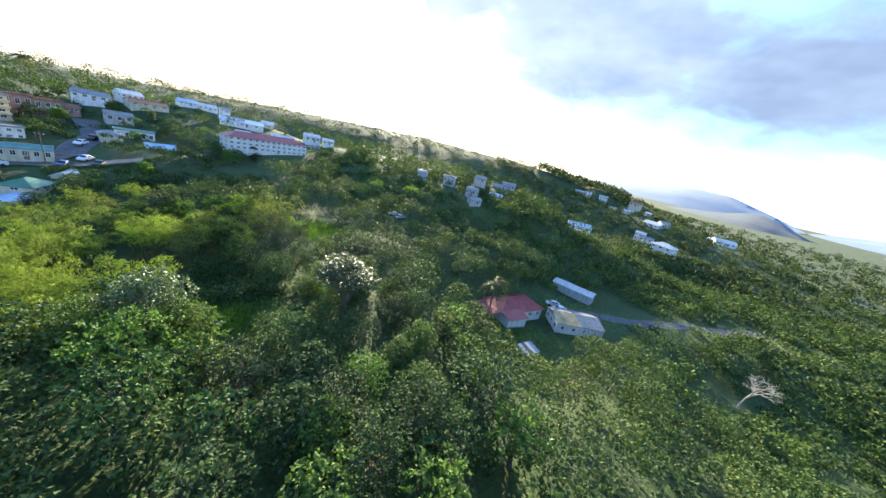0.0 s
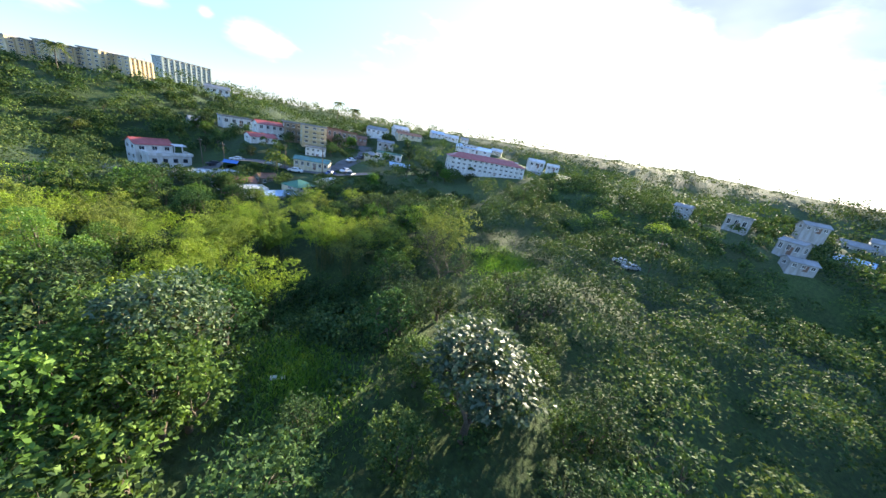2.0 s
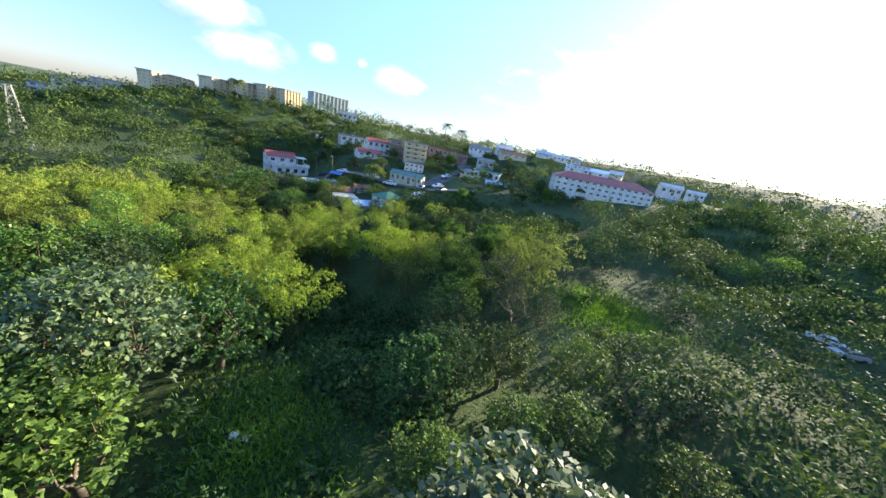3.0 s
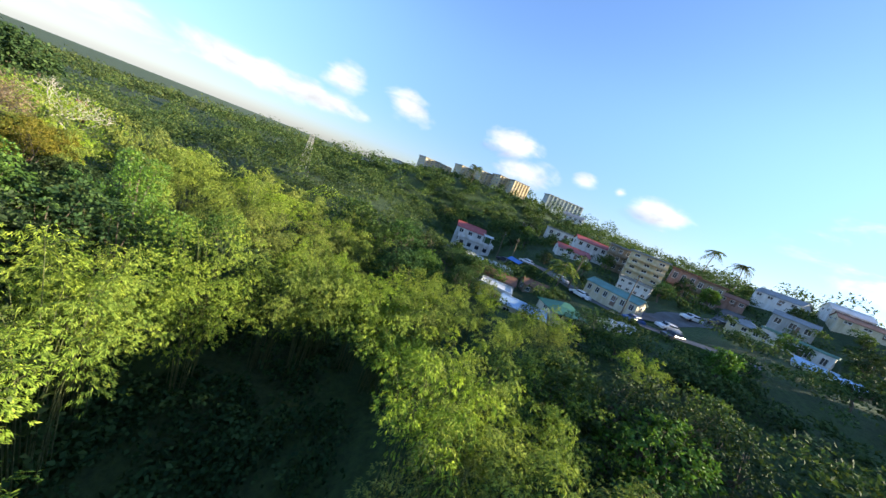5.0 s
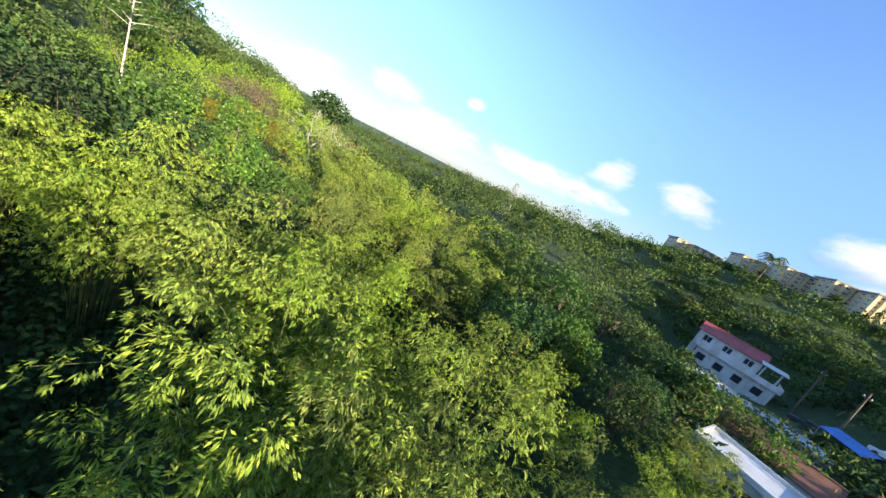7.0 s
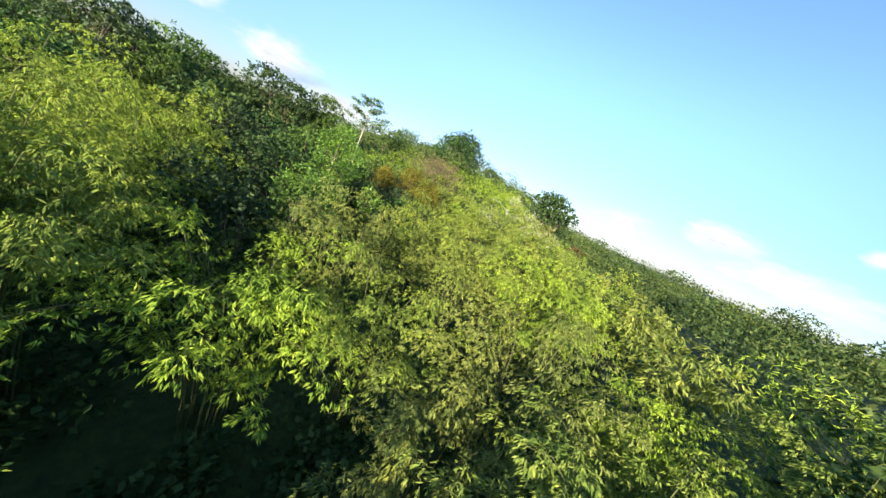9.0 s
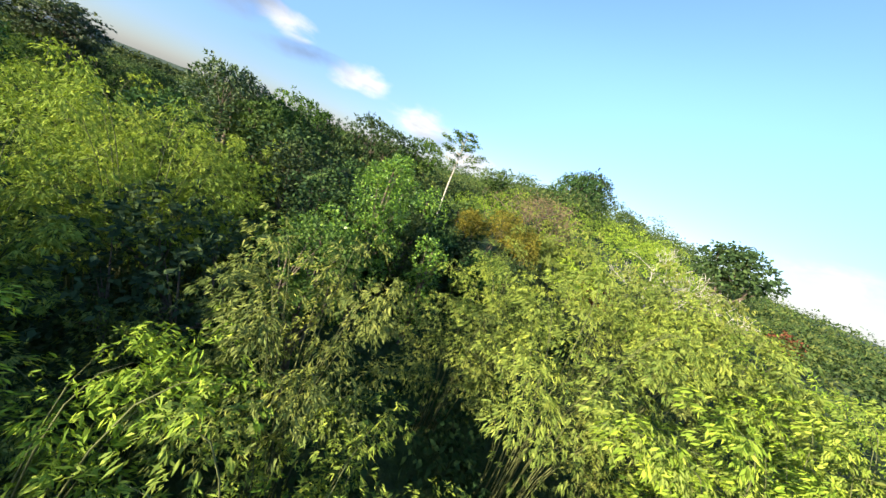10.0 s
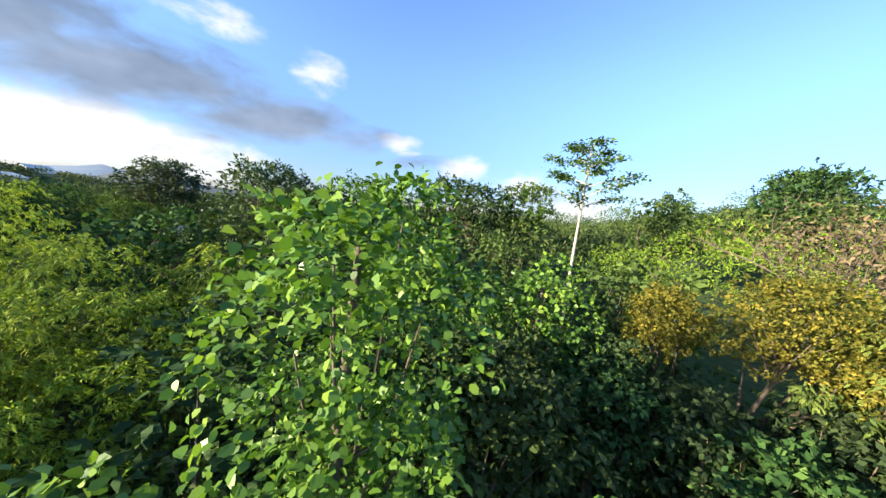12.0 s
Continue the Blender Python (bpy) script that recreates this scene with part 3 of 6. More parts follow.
# ---- plants ----
class Leaves:
    """Gathers leaf blades: diamonds folded a little along the rib, rounded ovals of six corners, or plain triangles for far woods."""
    def __init__(self, seed, corners=4):
        self.r = np.random.RandomState(seed)
        self.v, self.tone, self.corners = [], [], corners

    def add(self, base, way, length, width, droop=0.0, tone=0.5):
        """base, way: rows of places and directions."""
        n = len(base)
        if not n:
            return
        r = self.r
        way = way / (np.linalg.norm(way, axis=1, keepdims=True) + 1e-9)
        way[:, 2] -= droop
        way /= np.linalg.norm(way, axis=1, keepdims=True) + 1e-9
        side = np.cross(way, r.normal(size=(n, 3)) * 0.6 + [0, 0, 1.0])
        side /= np.linalg.norm(side, axis=1, keepdims=True) + 1e-9
        ln = (length * r.uniform(0.7, 1.25, n))[:, None]
        wd = (width * r.uniform(0.75, 1.25, n))[:, None]
        up = np.cross(side, way)
        mid = base + way * ln * 0.45
        tip = base + way * ln - up * ln * 0.08
        self.tone.append(np.repeat(np.broadcast_to(np.asarray(tone, dtype=np.float32), (n,)), self.corners))
        if self.corners == 6:
            rim = [base, *(base + way * ln * a + side * wd * b + up * wd * 0.16 for a, b in ((0.28, 0.46), (0.68, 0.42))), tip,
                   *(base + way * ln * a - side * wd * b + up * wd * 0.16 for a, b in ((0.68, 0.42), (0.28, 0.46)))]
            self.v.append(np.stack(rim, 1).reshape(-1, 3))
            return
        if self.corners == 3:
            self.v.append(np.stack([base + side * wd * 0.5, tip, base - side * wd * 0.5], 1).reshape(-1, 3))
            return
        self.v.append(np.stack([base, mid + side * wd * 0.5 + up * wd * 0.15, tip, mid - side * wd * 0.5 + up * wd * 0.15], 1).reshape(-1, 3))

    def object(self, name, mat, parent=None, label=""):
        v = np.concatenate(self.v)
        n = len(v)
        me = bpy.data.meshes.new(name)
        me.vertices.add(n)
        me.vertices.foreach_set("co", v.astype(np.float32).ravel())
        me.loops.add(n)
        me.loops.foreach_set("vertex_index", np.arange(n, dtype=np.int32))
        k = self.corners
        me.polygons.add(n // k)
        me.polygons.foreach_set("loop_start", np.arange(0, n, k, dtype=np.int32))
        me.polygons.foreach_set("loop_total", np.full(n // k, k, dtype=np.int32))
        me.materials.append(mat)
        me.update(calc_edges=True)
        me.attributes.new("tone", "FLOAT", "POINT").data.foreach_set("value", np.concatenate(self.tone).astype(np.float32))
        ob = new(name, me)
        ob.parent = parent
        if label:
            ob["label"] = label
        return ob


class Tubes:
    """Gathers tapered branches in one mesh."""
    def __init__(self):
        self.v, self.f = [], []

    def add(self, pts, r0, r1, sides=6):
        start, n = len(self.v), len(pts)
        for i, p in enumerate(pts):
            q = Vector(pts[min(i + 1, n - 1)]) - Vector(pts[max(i - 1, 0)])
            q.normalize()
            a = q.orthogonal().normalized()
            b = q.cross(a)
            rad = r0 + (r1 - r0) * i / (n - 1)
            for k in range(sides):
                t = 2 * math.pi * k / sides
                self.v.append(Vector(p) + (a * math.cos(t) + b * math.sin(t)) * rad)
        for i in range(n - 1):
            for k in range(sides):
                self.f.append((start + i * sides + k, start + i * sides + (k + 1) % sides, start + (i + 1) * sides + (k + 1) % sides, start + (i + 1) * sides + k))

    def object(self, name, mat, parent=None):
        return mesh_object(name, self.v, self.f, mat, parent, smooth=True)


def ball_points(r, n):
    p = r.normal(size=(n, 3))
    return p / np.linalg.norm(p, axis=1, keepdims=True)


def broadleaf(seed, height, radius, clumps, per, leaf, width, mat, label, bark=None, flat=0.9, droop=0.25, fill=1.0):
    """A forest tree: trunk, limbs to each clump, and a crown of leaf clumps."""
    rr = random.Random(seed)
    r = np.random.RandomState(seed)
    root = new("tree")
    tagged(root, label, "tree")
    tub, lv = Tubes(), Leaves(seed)
    fork = height * rr.uniform(0.22, 0.34)
    lean = Vector((rr.uniform(-0.6, 0.6), rr.uniform(-0.6, 0.6), 0))
    tub.add([(0, 0, -1.0), lean * 0.3 + Vector((0, 0, fork * 0.5)), lean + Vector((0, 0, fork))], radius * 0.075 + 0.05, radius * 0.05 + 0.03, 7)
    mid = height - radius * flat
    top = lean + Vector((0, 0, fork))
    boughs = []
    for i in range(6):
        a = i * 1.047 + rr.uniform(-0.3, 0.3)
        k = radius * (0.45 if i else 0.05)
        e = Vector((math.cos(a) * k, math.sin(a) * k, fork + (mid - fork) * rr.uniform(0.55, 0.8)))
        tub.add([top - Vector((0, 0, 0.15)), top.lerp(e, 0.55) + Vector((rr.uniform(-0.1, 0.1), rr.uniform(-0.1, 0.1), -0.04)) * radius, e], radius * 0.035 + 0.03, radius * 0.016 + 0.015, 5)
        boughs.append(e)
    for i in range(clumps):
        z = 1 - 1.8 * (i + 0.5) / clumps
        a = i * 2.399 + rr.uniform(-0.4, 0.4)
        k = math.sqrt(max(0, 1 - z * z)) * rr.uniform(0.55, 1.0)
        size = radius * rr.uniform(0.26, 0.44)
        c = Vector((math.cos(a) * k * (radius - size * 0.6), math.sin(a) * k * (radius - size * 0.6), mid + z * (radius * flat - size * 0.35) + rr.uniform(-0.08, 0.12) * radius))
        e = min(boughs, key=lambda q: (q - c).length)
        tub.add([e, e.lerp(c, 0.5) + Vector((0, 0, 0.04 * radius)), c], radius * 0.013 + 0.012, 0.008, 4)
        tufts = max(4, per // 7)
        out = ball_points(r, tufts)
        out[:, 2] = np.where(out[:, 2] < -0.4, -out[:, 2] * 0.7, out[:, 2])
        shell = r.uniform(0.35, 1.0, (tufts, 1)) ** 0.45
        bumps = 1 + 0.28 * np.sin(out[:, :1] * 6 + i) * np.cos(out[:, 1:2] * 5 - i)
        pts = np.array(c) + out * [1.1, 1.1, 0.8] * size * shell * bumps * fill
        pts = np.repeat(pts, 7, 0) + r.normal(size=(tufts * 7, 3)) * leaf * 0.3
        o7 = np.repeat(out, 7, 0)
        lv.add(pts, o7 * 0.7 + r.normal(size=o7.shape) * 0.75, leaf, width, droop, np.repeat(np.clip(rr.uniform(0.2, 0.8) + r.normal(0, 0.16, tufts), 0, 1), 7))
    tub.object("trunk", bark or BARK, root)
    lv.object("crown", mat, root)
    return root


def bamboo(seed, height, spread, culms, tufts, blades, leaf, width, label, mat=None):
    """A clump of arching culms, each carrying soft plumes of drooping leaves."""
    rr = random.Random(seed)
    r = np.random.RandomState(seed)
    root = new("bamboo")
    tagged(root, label, "bamboo")
    tub, lv = Tubes(), Leaves(seed)
    for i in range(culms):
        a = i * 2.399 + rr.uniform(-0.5, 0.5)
        cast = rr.uniform(0.2, 0.85)
        lean = spread * (0.25 + 0.75 * math.sqrt((i + 0.5) / culms)) * rr.uniform(0.7, 1.1)
        top = height * (1.0 - 0.3 * (i / culms)) * rr.uniform(0.82, 1.05)
        d = Vector((math.cos(a), math.sin(a), 0))
        b = d * rr.uniform(0.2, 0.9)
        pts = []
        for j in range(9):
            t = j / 8
            bow = t ** 2.2
            drop = max(0.0, t - 0.7) ** 1.6 * 2.2 * (0.4 + lean / spread)
            pts.append(b + d * lean * bow + Vector((0, 0, top * (1 - (1 - t) ** 1.45) - drop * top * 0.28)))
        pts[0].z = -1.0
        tub.add(pts, 0.035, 0.008, 4)
        for j in range(tufts):
            t = 0.4 + 0.6 * ((j + rr.random()) / tufts) ** 0.8
            q = t * 8
            k = min(int(q), 7)
            p = pts[k].lerp(pts[k + 1], q - k)
            swing = rr.uniform(-1.3, 1.3)
            o = Vector((math.cos(a + swing), math.sin(a + swing), 0))
            size = height * rr.uniform(0.05, 0.085) * (1.3 - 0.5 * t)
            c = np.array(p + o * size * rr.uniform(0.1, 1.1) + Vector((0, 0, rr.uniform(-0.3, 0.3) * size)))
            # leaves lie on the plume like shingles, falling outward
            sprays = max(3, blades // 6)
            out = ball_points(r, sprays)
            out[:, 2] = np.where(out[:, 2] < -0.35, -out[:, 2], out[:, 2])
            tip = c + out * [size, size, size * 0.6] * r.uniform(0.55, 1.0, (sprays, 1)) - np.array([0, 0, 1]) * (np.linalg.norm(out[:, :2], axis=1, keepdims=True) ** 2) * size * 0.35
            base = np.repeat(tip, 6, 0) + r.normal(size=(sprays * 6, 3)) * leaf * 0.22
            way = np.repeat(out * [1, 1, 0.35], 6, 0) + np.array(o) * 0.3 + r.normal(size=(sprays * 6, 3)) * 0.42
            tone = np.repeat(np.clip(cast + rr.gauss(0, 0.1) + r.normal(0, 0.08, sprays), 0, 1), 6)
            lv.add(base, way, leaf, width, 0.85, tone)
    tagged(tub.object("culm", CULM, root), kind="stuff")
    lv.object("foliage", mat or LEAF_BAMBOO, root)
    return root


def palm(seed, height, fronds, length, label, mat=None):
    rr = random.Random(seed)
    root = new("palm_tree")
    tagged(root, label, "palm")
    tub, lv = Tubes(), Leaves(seed)
    lean = Vector((rr.uniform(-1, 1), rr.uniform(-1, 1), 0)) * height * 0.12
    top = lean + Vector((0, 0, height))
    tub.add([(0, 0, -1), lean * 0.2 + Vector((0, 0, height * 0.4)), lean * 0.6 + Vector((0, 0, height * 0.75)), top], 0.2, 0.12, 7)
    for i in range(fronds):
        a = i * 2.399
        rise = rr.uniform(-0.3, 1.1)
        d = Vector((math.cos(a), math.sin(a), 0))
        pts = [top + d * length * t * math.cos(rise * 0.6) + Vector((0, 0, length * (rise * t - 0.95 * t * t))) for t in [k / 7 for k in range(8)]]
        tub.add(pts, 0.035, 0.01, 4)
        base, way = [], []
        side = d.cross(Vector((0, 0, 1)))
        for j in range(44):
            t = 0.1 + 0.9 * j / 43
            k = min(int(t * 7), 6)
            p = pts[k].lerp(pts[k + 1], t * 7 - k)
            for s in (-1, 1):
                base.append(p)
                way.append(side * s + d * 0.7 + Vector((0, 0, -0.35 + rr.uniform(-0.2, 0.2))))
        lv.add(np.array(base), np.array(way), length * 0.26, 0.09)
    tub.object("trunk", BARK, root)
    lv.object("frond", mat or LEAF_PALM, root)
    return root


def bare_tree(seed, height, mat, label, leaves=0, leaf_mat=None, twist=0.5):
    """A dead or thinly leaved tree: forking pale limbs."""
    rr = random.Random(seed)
    r = np.random.RandomState(seed)
    root = new("tree")
    tagged(root, label, "tree")
    tub, ends = Tubes(), []

    def grow(p, d, ln, rad, depth):
        q = p + d * ln * 0.5 + Vector((rr.uniform(-1, 1), rr.uniform(-1, 1), rr.uniform(-0.3, 0.6))) * ln * 0.1
        e = p + d * ln
        tub.add([p, q, e], rad, rad * 0.6, 5 if depth > 2 else 4)
        ends.append(e)
        if depth:
            for _ in range(3):
                g = (d + Vector((rr.uniform(-1, 1), rr.uniform(-1, 1), rr.uniform(-0.4, 0.8))) * (0.55 + twist)).normalized()
                grow(e, g, ln * rr.uniform(0.62, 0.82), rad * 0.6, depth - 1)
    grow(Vector((0, 0, -0.5)), Vector((rr.uniform(-0.15, 0.15), rr.uniform(-0.15, 0.15), 1)).normalized(), height * 0.34, height * 0.022, 5)
    tub.object("bough", mat, root)
    if leaves:
        lv = Leaves(seed)
        e = np.array([ends[k] for k in r.randint(0, len(ends), leaves)]) + r.normal(size=(leaves, 3)) * height * 0.035
        lv.add(e, r.normal(size=(leaves, 3)), height * 0.017, height * 0.009, 0.2)
        lv.object("crown", leaf_mat, root)
    return root



def vine_mound(seed, height, radius, leaves, leaf, label, strands=26):
    """A tree smothered by a climber: a lumpy coat of broad leaves with hanging strands."""
    rr = random.Random(seed)
    r = np.random.RandomState(seed)
    root = new("vine_tree")
    tagged(root, label, "tree")
    tub, lv = Tubes(), Leaves(seed, 6)
    tub.add([(0, 0, -1.0), (0.2, 0.1, height * 0.4), (0, 0, height * 0.85)], 0.22, 0.06, 7)
    lumps = []
    for i in range(16):
        t = i / 15
        a = i * 2.399
        k = radius * (0.75 - 0.25 * t) * rr.uniform(0.4, 1.0)
        lumps.append((Vector((math.cos(a) * k, math.sin(a) * k, height * (0.32 + 0.56 * t))), radius * rr.uniform(0.34, 0.55)))
        tub.add([(0, 0, height * (0.25 + 0.4 * t)), lumps[-1][0] * 0.6 + Vector((0, 0, height * 0.15)), lumps[-1][0]], 0.05, 0.015, 4)
    n = leaves // len(lumps)
    for c, s in lumps:
        out = ball_points(r, n)
        out[:, 2] = np.where(out[:, 2] < -0.5, -out[:, 2], out[:, 2])
        bump = 1 + 0.25 * np.sin(out[:, :1] * 8 + c.x * 3) * np.cos(out[:, 1:2] * 7 + c.y * 3)
        pts = np.array(c) + out * [s, s, s * 0.9] * bump * r.uniform(0.6, 1.02, (n, 1)) ** 0.5
        lv.add(pts, out * 0.5 + r.normal(size=(n, 3)) * 0.6 + [0, 0, 0.15], leaf, leaf * 0.78, 0.45, np.clip(rr.uniform(0.25, 0.75) + r.normal(0, 0.15, n), 0, 1))
    for _ in range(strands):
        c, s = rr.choice(lumps)
        a = rr.uniform(0, 6.28)
        top = c + Vector((math.cos(a), math.sin(a), 0)) * s
        ln = rr.uniform(0.5, 1.6)
        m = int(ln * 22)
        z = r.uniform(0, ln, m)
        pts = np.array(top) + np.stack([r.normal(0, 0.09, m), r.normal(0, 0.09, m), -z], 1)
        lv.add(pts, r.normal(size=(m, 3)) * 0.6 + [math.cos(a), math.sin(a), -0.4], leaf * 0.9, leaf * 0.66, 0.5, rr.uniform(0.35, 0.85))
    tub.object("trunk", BARK, root)
    lv.object("foliage", LEAF_VINE, root)
    return root


def tall_tree(seed, height, crown, radius, leaves, label):
    """A slim pale trunk above the canopy with thin layered boughs."""
    rr = random.Random(seed)
    r = np.random.RandomState(seed)
    root = new("tree")
    tagged(root, label, "tree")
    tub, lv = Tubes(), Leaves(seed)
    tub.add([(0, 0, -1), (0.1, 0, height * 0.5), (0, 0.1, height * 0.97)], 0.14, 0.04, 8)
    boughs = 17
    for i in range(boughs):
        t = i / (boughs - 1)
        z = height - crown + crown * 0.85 * t
        a = i * 2.399
        ln = radius * (1.0 - 0.65 * t) * rr.uniform(0.75, 1.1)
        e = Vector((math.cos(a) * ln, math.sin(a) * ln, z + ln * 0.32))
        tub.add([(0, 0, z), Vector((0, 0, z)).lerp(e, 0.5) + Vector((0, 0, 0.05 * ln)), e], 0.05, 0.012, 4)
        m = leaves // boughs
        s = r.uniform(0.35, 1.05, m) ** 0.7
        base = np.array((0, 0, z)) + np.outer(s, np.array(e - Vector((0, 0, z)))) + r.normal(size=(m, 3)) * [0.3, 0.3, 0.1]
        lv.add(base, r.normal(size=(m, 3)) * [1, 1, 0.4], 0.24, 0.15, 0.2, rr.uniform(0.3, 0.7))
    tub.object("trunk", BARK_PALE, root)
    lv.object("crown", LEAF_GREEN, root)
    return root

# ---- forest ----
def flight_gap(x, y, reach=5.0):
    """The lowest passage of the flight near a place."""
    low = 99.0
    for (t0, x0, y0, z0, *_), (t1, x1, y1, z1, *_) in zip(FLIGHT, FLIGHT[1:]):
        for k in range(4):
            s = k / 4
            if math.hypot(x - x0 - (x1 - x0) * s, y - y0 - (y1 - y0) * s) < reach:
                low = min(low, z0 + (z1 - z0) * s)
    return low


def off_flight(x, y):
    return min(math.hypot(x - row[1], y - row[2]) for row in FLIGHT)


def off_flight_3d(x, y):
    z = land(x, y) + 7.0
    return min(math.dist((x, y, z), row[1:4]) for row in FLIGHT)


def near(x, y, spots):
    return any(math.hypot((x - a) / c, (y - b) / d) < 1 for a, b, c, d in spots)


# open ground: centre and half sizes
OPEN = [(13, 58, 9, 7), (25, 64, 9, 6), (-42, 74, 7, 9), (-45, 38, 5, 5), (-31, 33, 6, 4), (-39, 42, 7, 5), (-47, 46, 6, 5), (-40, 103, 9, 6), (-31, 110, 7, 6), (17, 68, 12, 8), (33, 82, 17, 14), (42, 97, 12, 8), (18, 55, 4, 3.5), (27, 66, 8, 6), (-59, 14.5, 2.6, 2.6), (-64, 17.5, 4.5, 5), (-59.5, 5.5, 4, 4.5), (-62, 41, 4, 4), (-58, 35.5, 7.5, 6.5), (-70, 28.5, 4.5, 3), (-50, 37, 5, 5),
        (-98, 46, 9, 7), (-108, 52, 8, 10), (-137, 21, 10, 8), (-123, 41, 7, 9)]
for _, sx, sy, _, sw, *_ in SITES:
    OPEN.append((sx, sy, sw * 0.55 + 3.0, sw * 0.55 + 3.0))
OPEN += [(-54.3, 42.7, 3.5, 3.5), (46, 88, 10, 6), (62, 93, 10, 6), (78, 98, 10, 6), (94, 103, 9, 6), (64, 66, 7, 6), (-92, 119, 15, 12), (-80, 106, 9, 7)]
BAMBOO_GROUND = [(-48, -15, 14, 15), (-42, -3, 8, 7), (-60, -30, 10, 8), (-83, 42, 7, 6), (-79, 57, 8, 8), (-74, 34, 11, 8), (-71, 45, 7, 6), (-84, 8, 8, 16), (-55, 23.5, 15, 6), (-62, -4, 8, 9), (-95, 92, 14, 7), (-64, 36, 13, 9), (-60, 50, 9, 7), (-50, 62, 12, 6), (-74, 20, 9, 12), (-73, 0, 14, 20), (-57, -16, 9, 12), (-40, 124, 40, 7), (-76, 40, 9, 7), (-68, 4, 6, 5)]

G = {"green": "woodland trees", "dark": "woodland trees", "silver": "silver-leaved trees", "bamboo": "bamboo clumps"}
NEAR = {
    "green": [broadleaf(11, 9, 4.2, 46, 190, 0.3, 0.16, LEAF_GREEN, "leafy green forest tree on a dense hillside"),
              broadleaf(12, 10, 4.8, 50, 190, 0.3, 0.17, LEAF_GREEN, "broad green forest tree with a bushy crown")],
    "dark": [broadleaf(21, 10, 4.8, 50, 190, 0.28, 0.15, LEAF_DARK, "dark green bushy tree with a dense crown")],
    "silver": [broadleaf(31, 11, 4.6, 48, 150, 0.42, 0.26, LEAF_SILVER, "tree with large silvery pale green leaves")],
    "bamboo": [bamboo(41, 12, 4.6, 24, 7, 90, 0.2, 0.045, "arching yellow-green bamboo clump with feathery leaves"),
               bamboo(42, 11, 4.4, 22, 7, 90, 0.2, 0.045, "dense feathery bamboo clump, sunlit yellow-green")],
}
MID = {
    "green": [broadleaf(14, 9, 4.2, 38, 98, 0.36, 0.2, LEAF_GREEN, "leafy green forest tree on a dense hillside"),
              broadleaf(15, 8, 3.8, 36, 98, 0.35, 0.19, LEAF_GREEN, "rounded green tree among dense woodland")],
    "dark": [broadleaf(24, 10, 4.8, 40, 98, 0.36, 0.2, LEAF_DARK, "dark green bushy tree with a dense crown")],
    "silver": [broadleaf(34, 11, 4.6, 36, 98, 0.4, 0.24, LEAF_SILVER, "tree with large silvery pale green leaves")],
    "bamboo": [bamboo(44, 12, 4.6, 22, 7, 60, 0.24, 0.062, "arching yellow-green bamboo clump with feathery leaves")],
}
BACK = {
    "green": [broadleaf(17, 9, 4.2, 26, 56, 0.52, 0.3, LEAF_GREEN, "leafy green forest tree on a dense hillside")],
    "dark": [broadleaf(27, 10, 4.8, 28, 56, 0.52, 0.3, LEAF_DARK, "dark green bushy tree with a dense crown")],
    "silver": [broadleaf(37, 11, 4.6, 28, 56, 0.56, 0.34, LEAF_SILVER, "tree with large silvery pale green leaves")],
    "bamboo": [bamboo(47, 12, 4.6, 20, 6, 30, 0.44, 0.12, "arching yellow-green bamboo clump with feathery leaves")],
}
seeded = set()
fr = random.Random(5)


def put(proto, x, y, scale, z=None, turn=None, tall=1.0):
    """Sets a plant, or a copy of it, on the ground."""
    z = land(x, y) if z is None else z
    m = Matrix.Translation((x, y, z)) @ pose(0, 0, 0, 0, 0, fr.uniform(0, 360) if turn is None else turn) @ Matrix.Diagonal((scale, scale, scale * tall, 1))
    if proto.name in seeded:
        proto = copy_thing(proto, pose(0, 0, 0))
    else:
        seeded.add(proto.name)
    proto.matrix_basis = m
    return proto


def skyline_cap(x, y):
    """The woods east of the last stretch stay level with the flight; they rise towards the southern hill."""
    if near(x, y, [(-59, 22, 6, 4.5)]):
        return 4.6
    if near(x, y, [(-84, 43, 7, 8)]):
        return 5.4
    dx, dy = x + 68.0, y - 16.0
    d = math.hypot(dx, dy)
    az = math.degrees(math.atan2(-dx, dy))
    if -75 < az < -30:
        return 6.9
    if -120 < az <= -75:
        return 7.6 + 0.012 * d
    if -175 < az <= -120:
        return 7.2 + 0.125 * d * min(1.0, (-120 - az) / 25)
    if x < -58 and 12 < y < 95:
        return 9.2 - 0.06 * (-58 - x)
    return 99.0


# open lines of sight over the trees: from, to, width
OUTLOOK = [((0, 8, 27.5), (-92, 119, 13.0), 16.0), ((-12, 31, 20.5), (-92, 119, 13.5), 12.0), ((0, 8, 27.5), (18, 55, -5.5), 3.2), ((0, 8, 27.5), (13, 71, -6), 5.5), ((0, 8, 27.5), (33, 74, -6), 6.0), ((-3, 21, 24.5), (18, 55, -5.5), 3.0), ((0, 8, 27.5), (41, 97, -6), 6.0),
           ((-11.7, 31, 20.5), (-30.8, 31.7, 0.6), 2.6), ((-3.3, 21.3, 24.5), (-30.8, 31.7, 0.6), 2.2), ((-15, 36, 19.5), (-42, 72, 1.5), 5.0), ((-57.5, 15, 5.5), (-65, 41, 12.3), 1.0), ((-64.8, 46.6, 11.0), (-131, 22.5, 2.2), 5.0), ((-11.7, 31, 20.5), (-131, 22.5, 2.2), 5.0), ((-49.5, 49.6, 13.8), (-131, 22.5, 2.2), 5.0)]


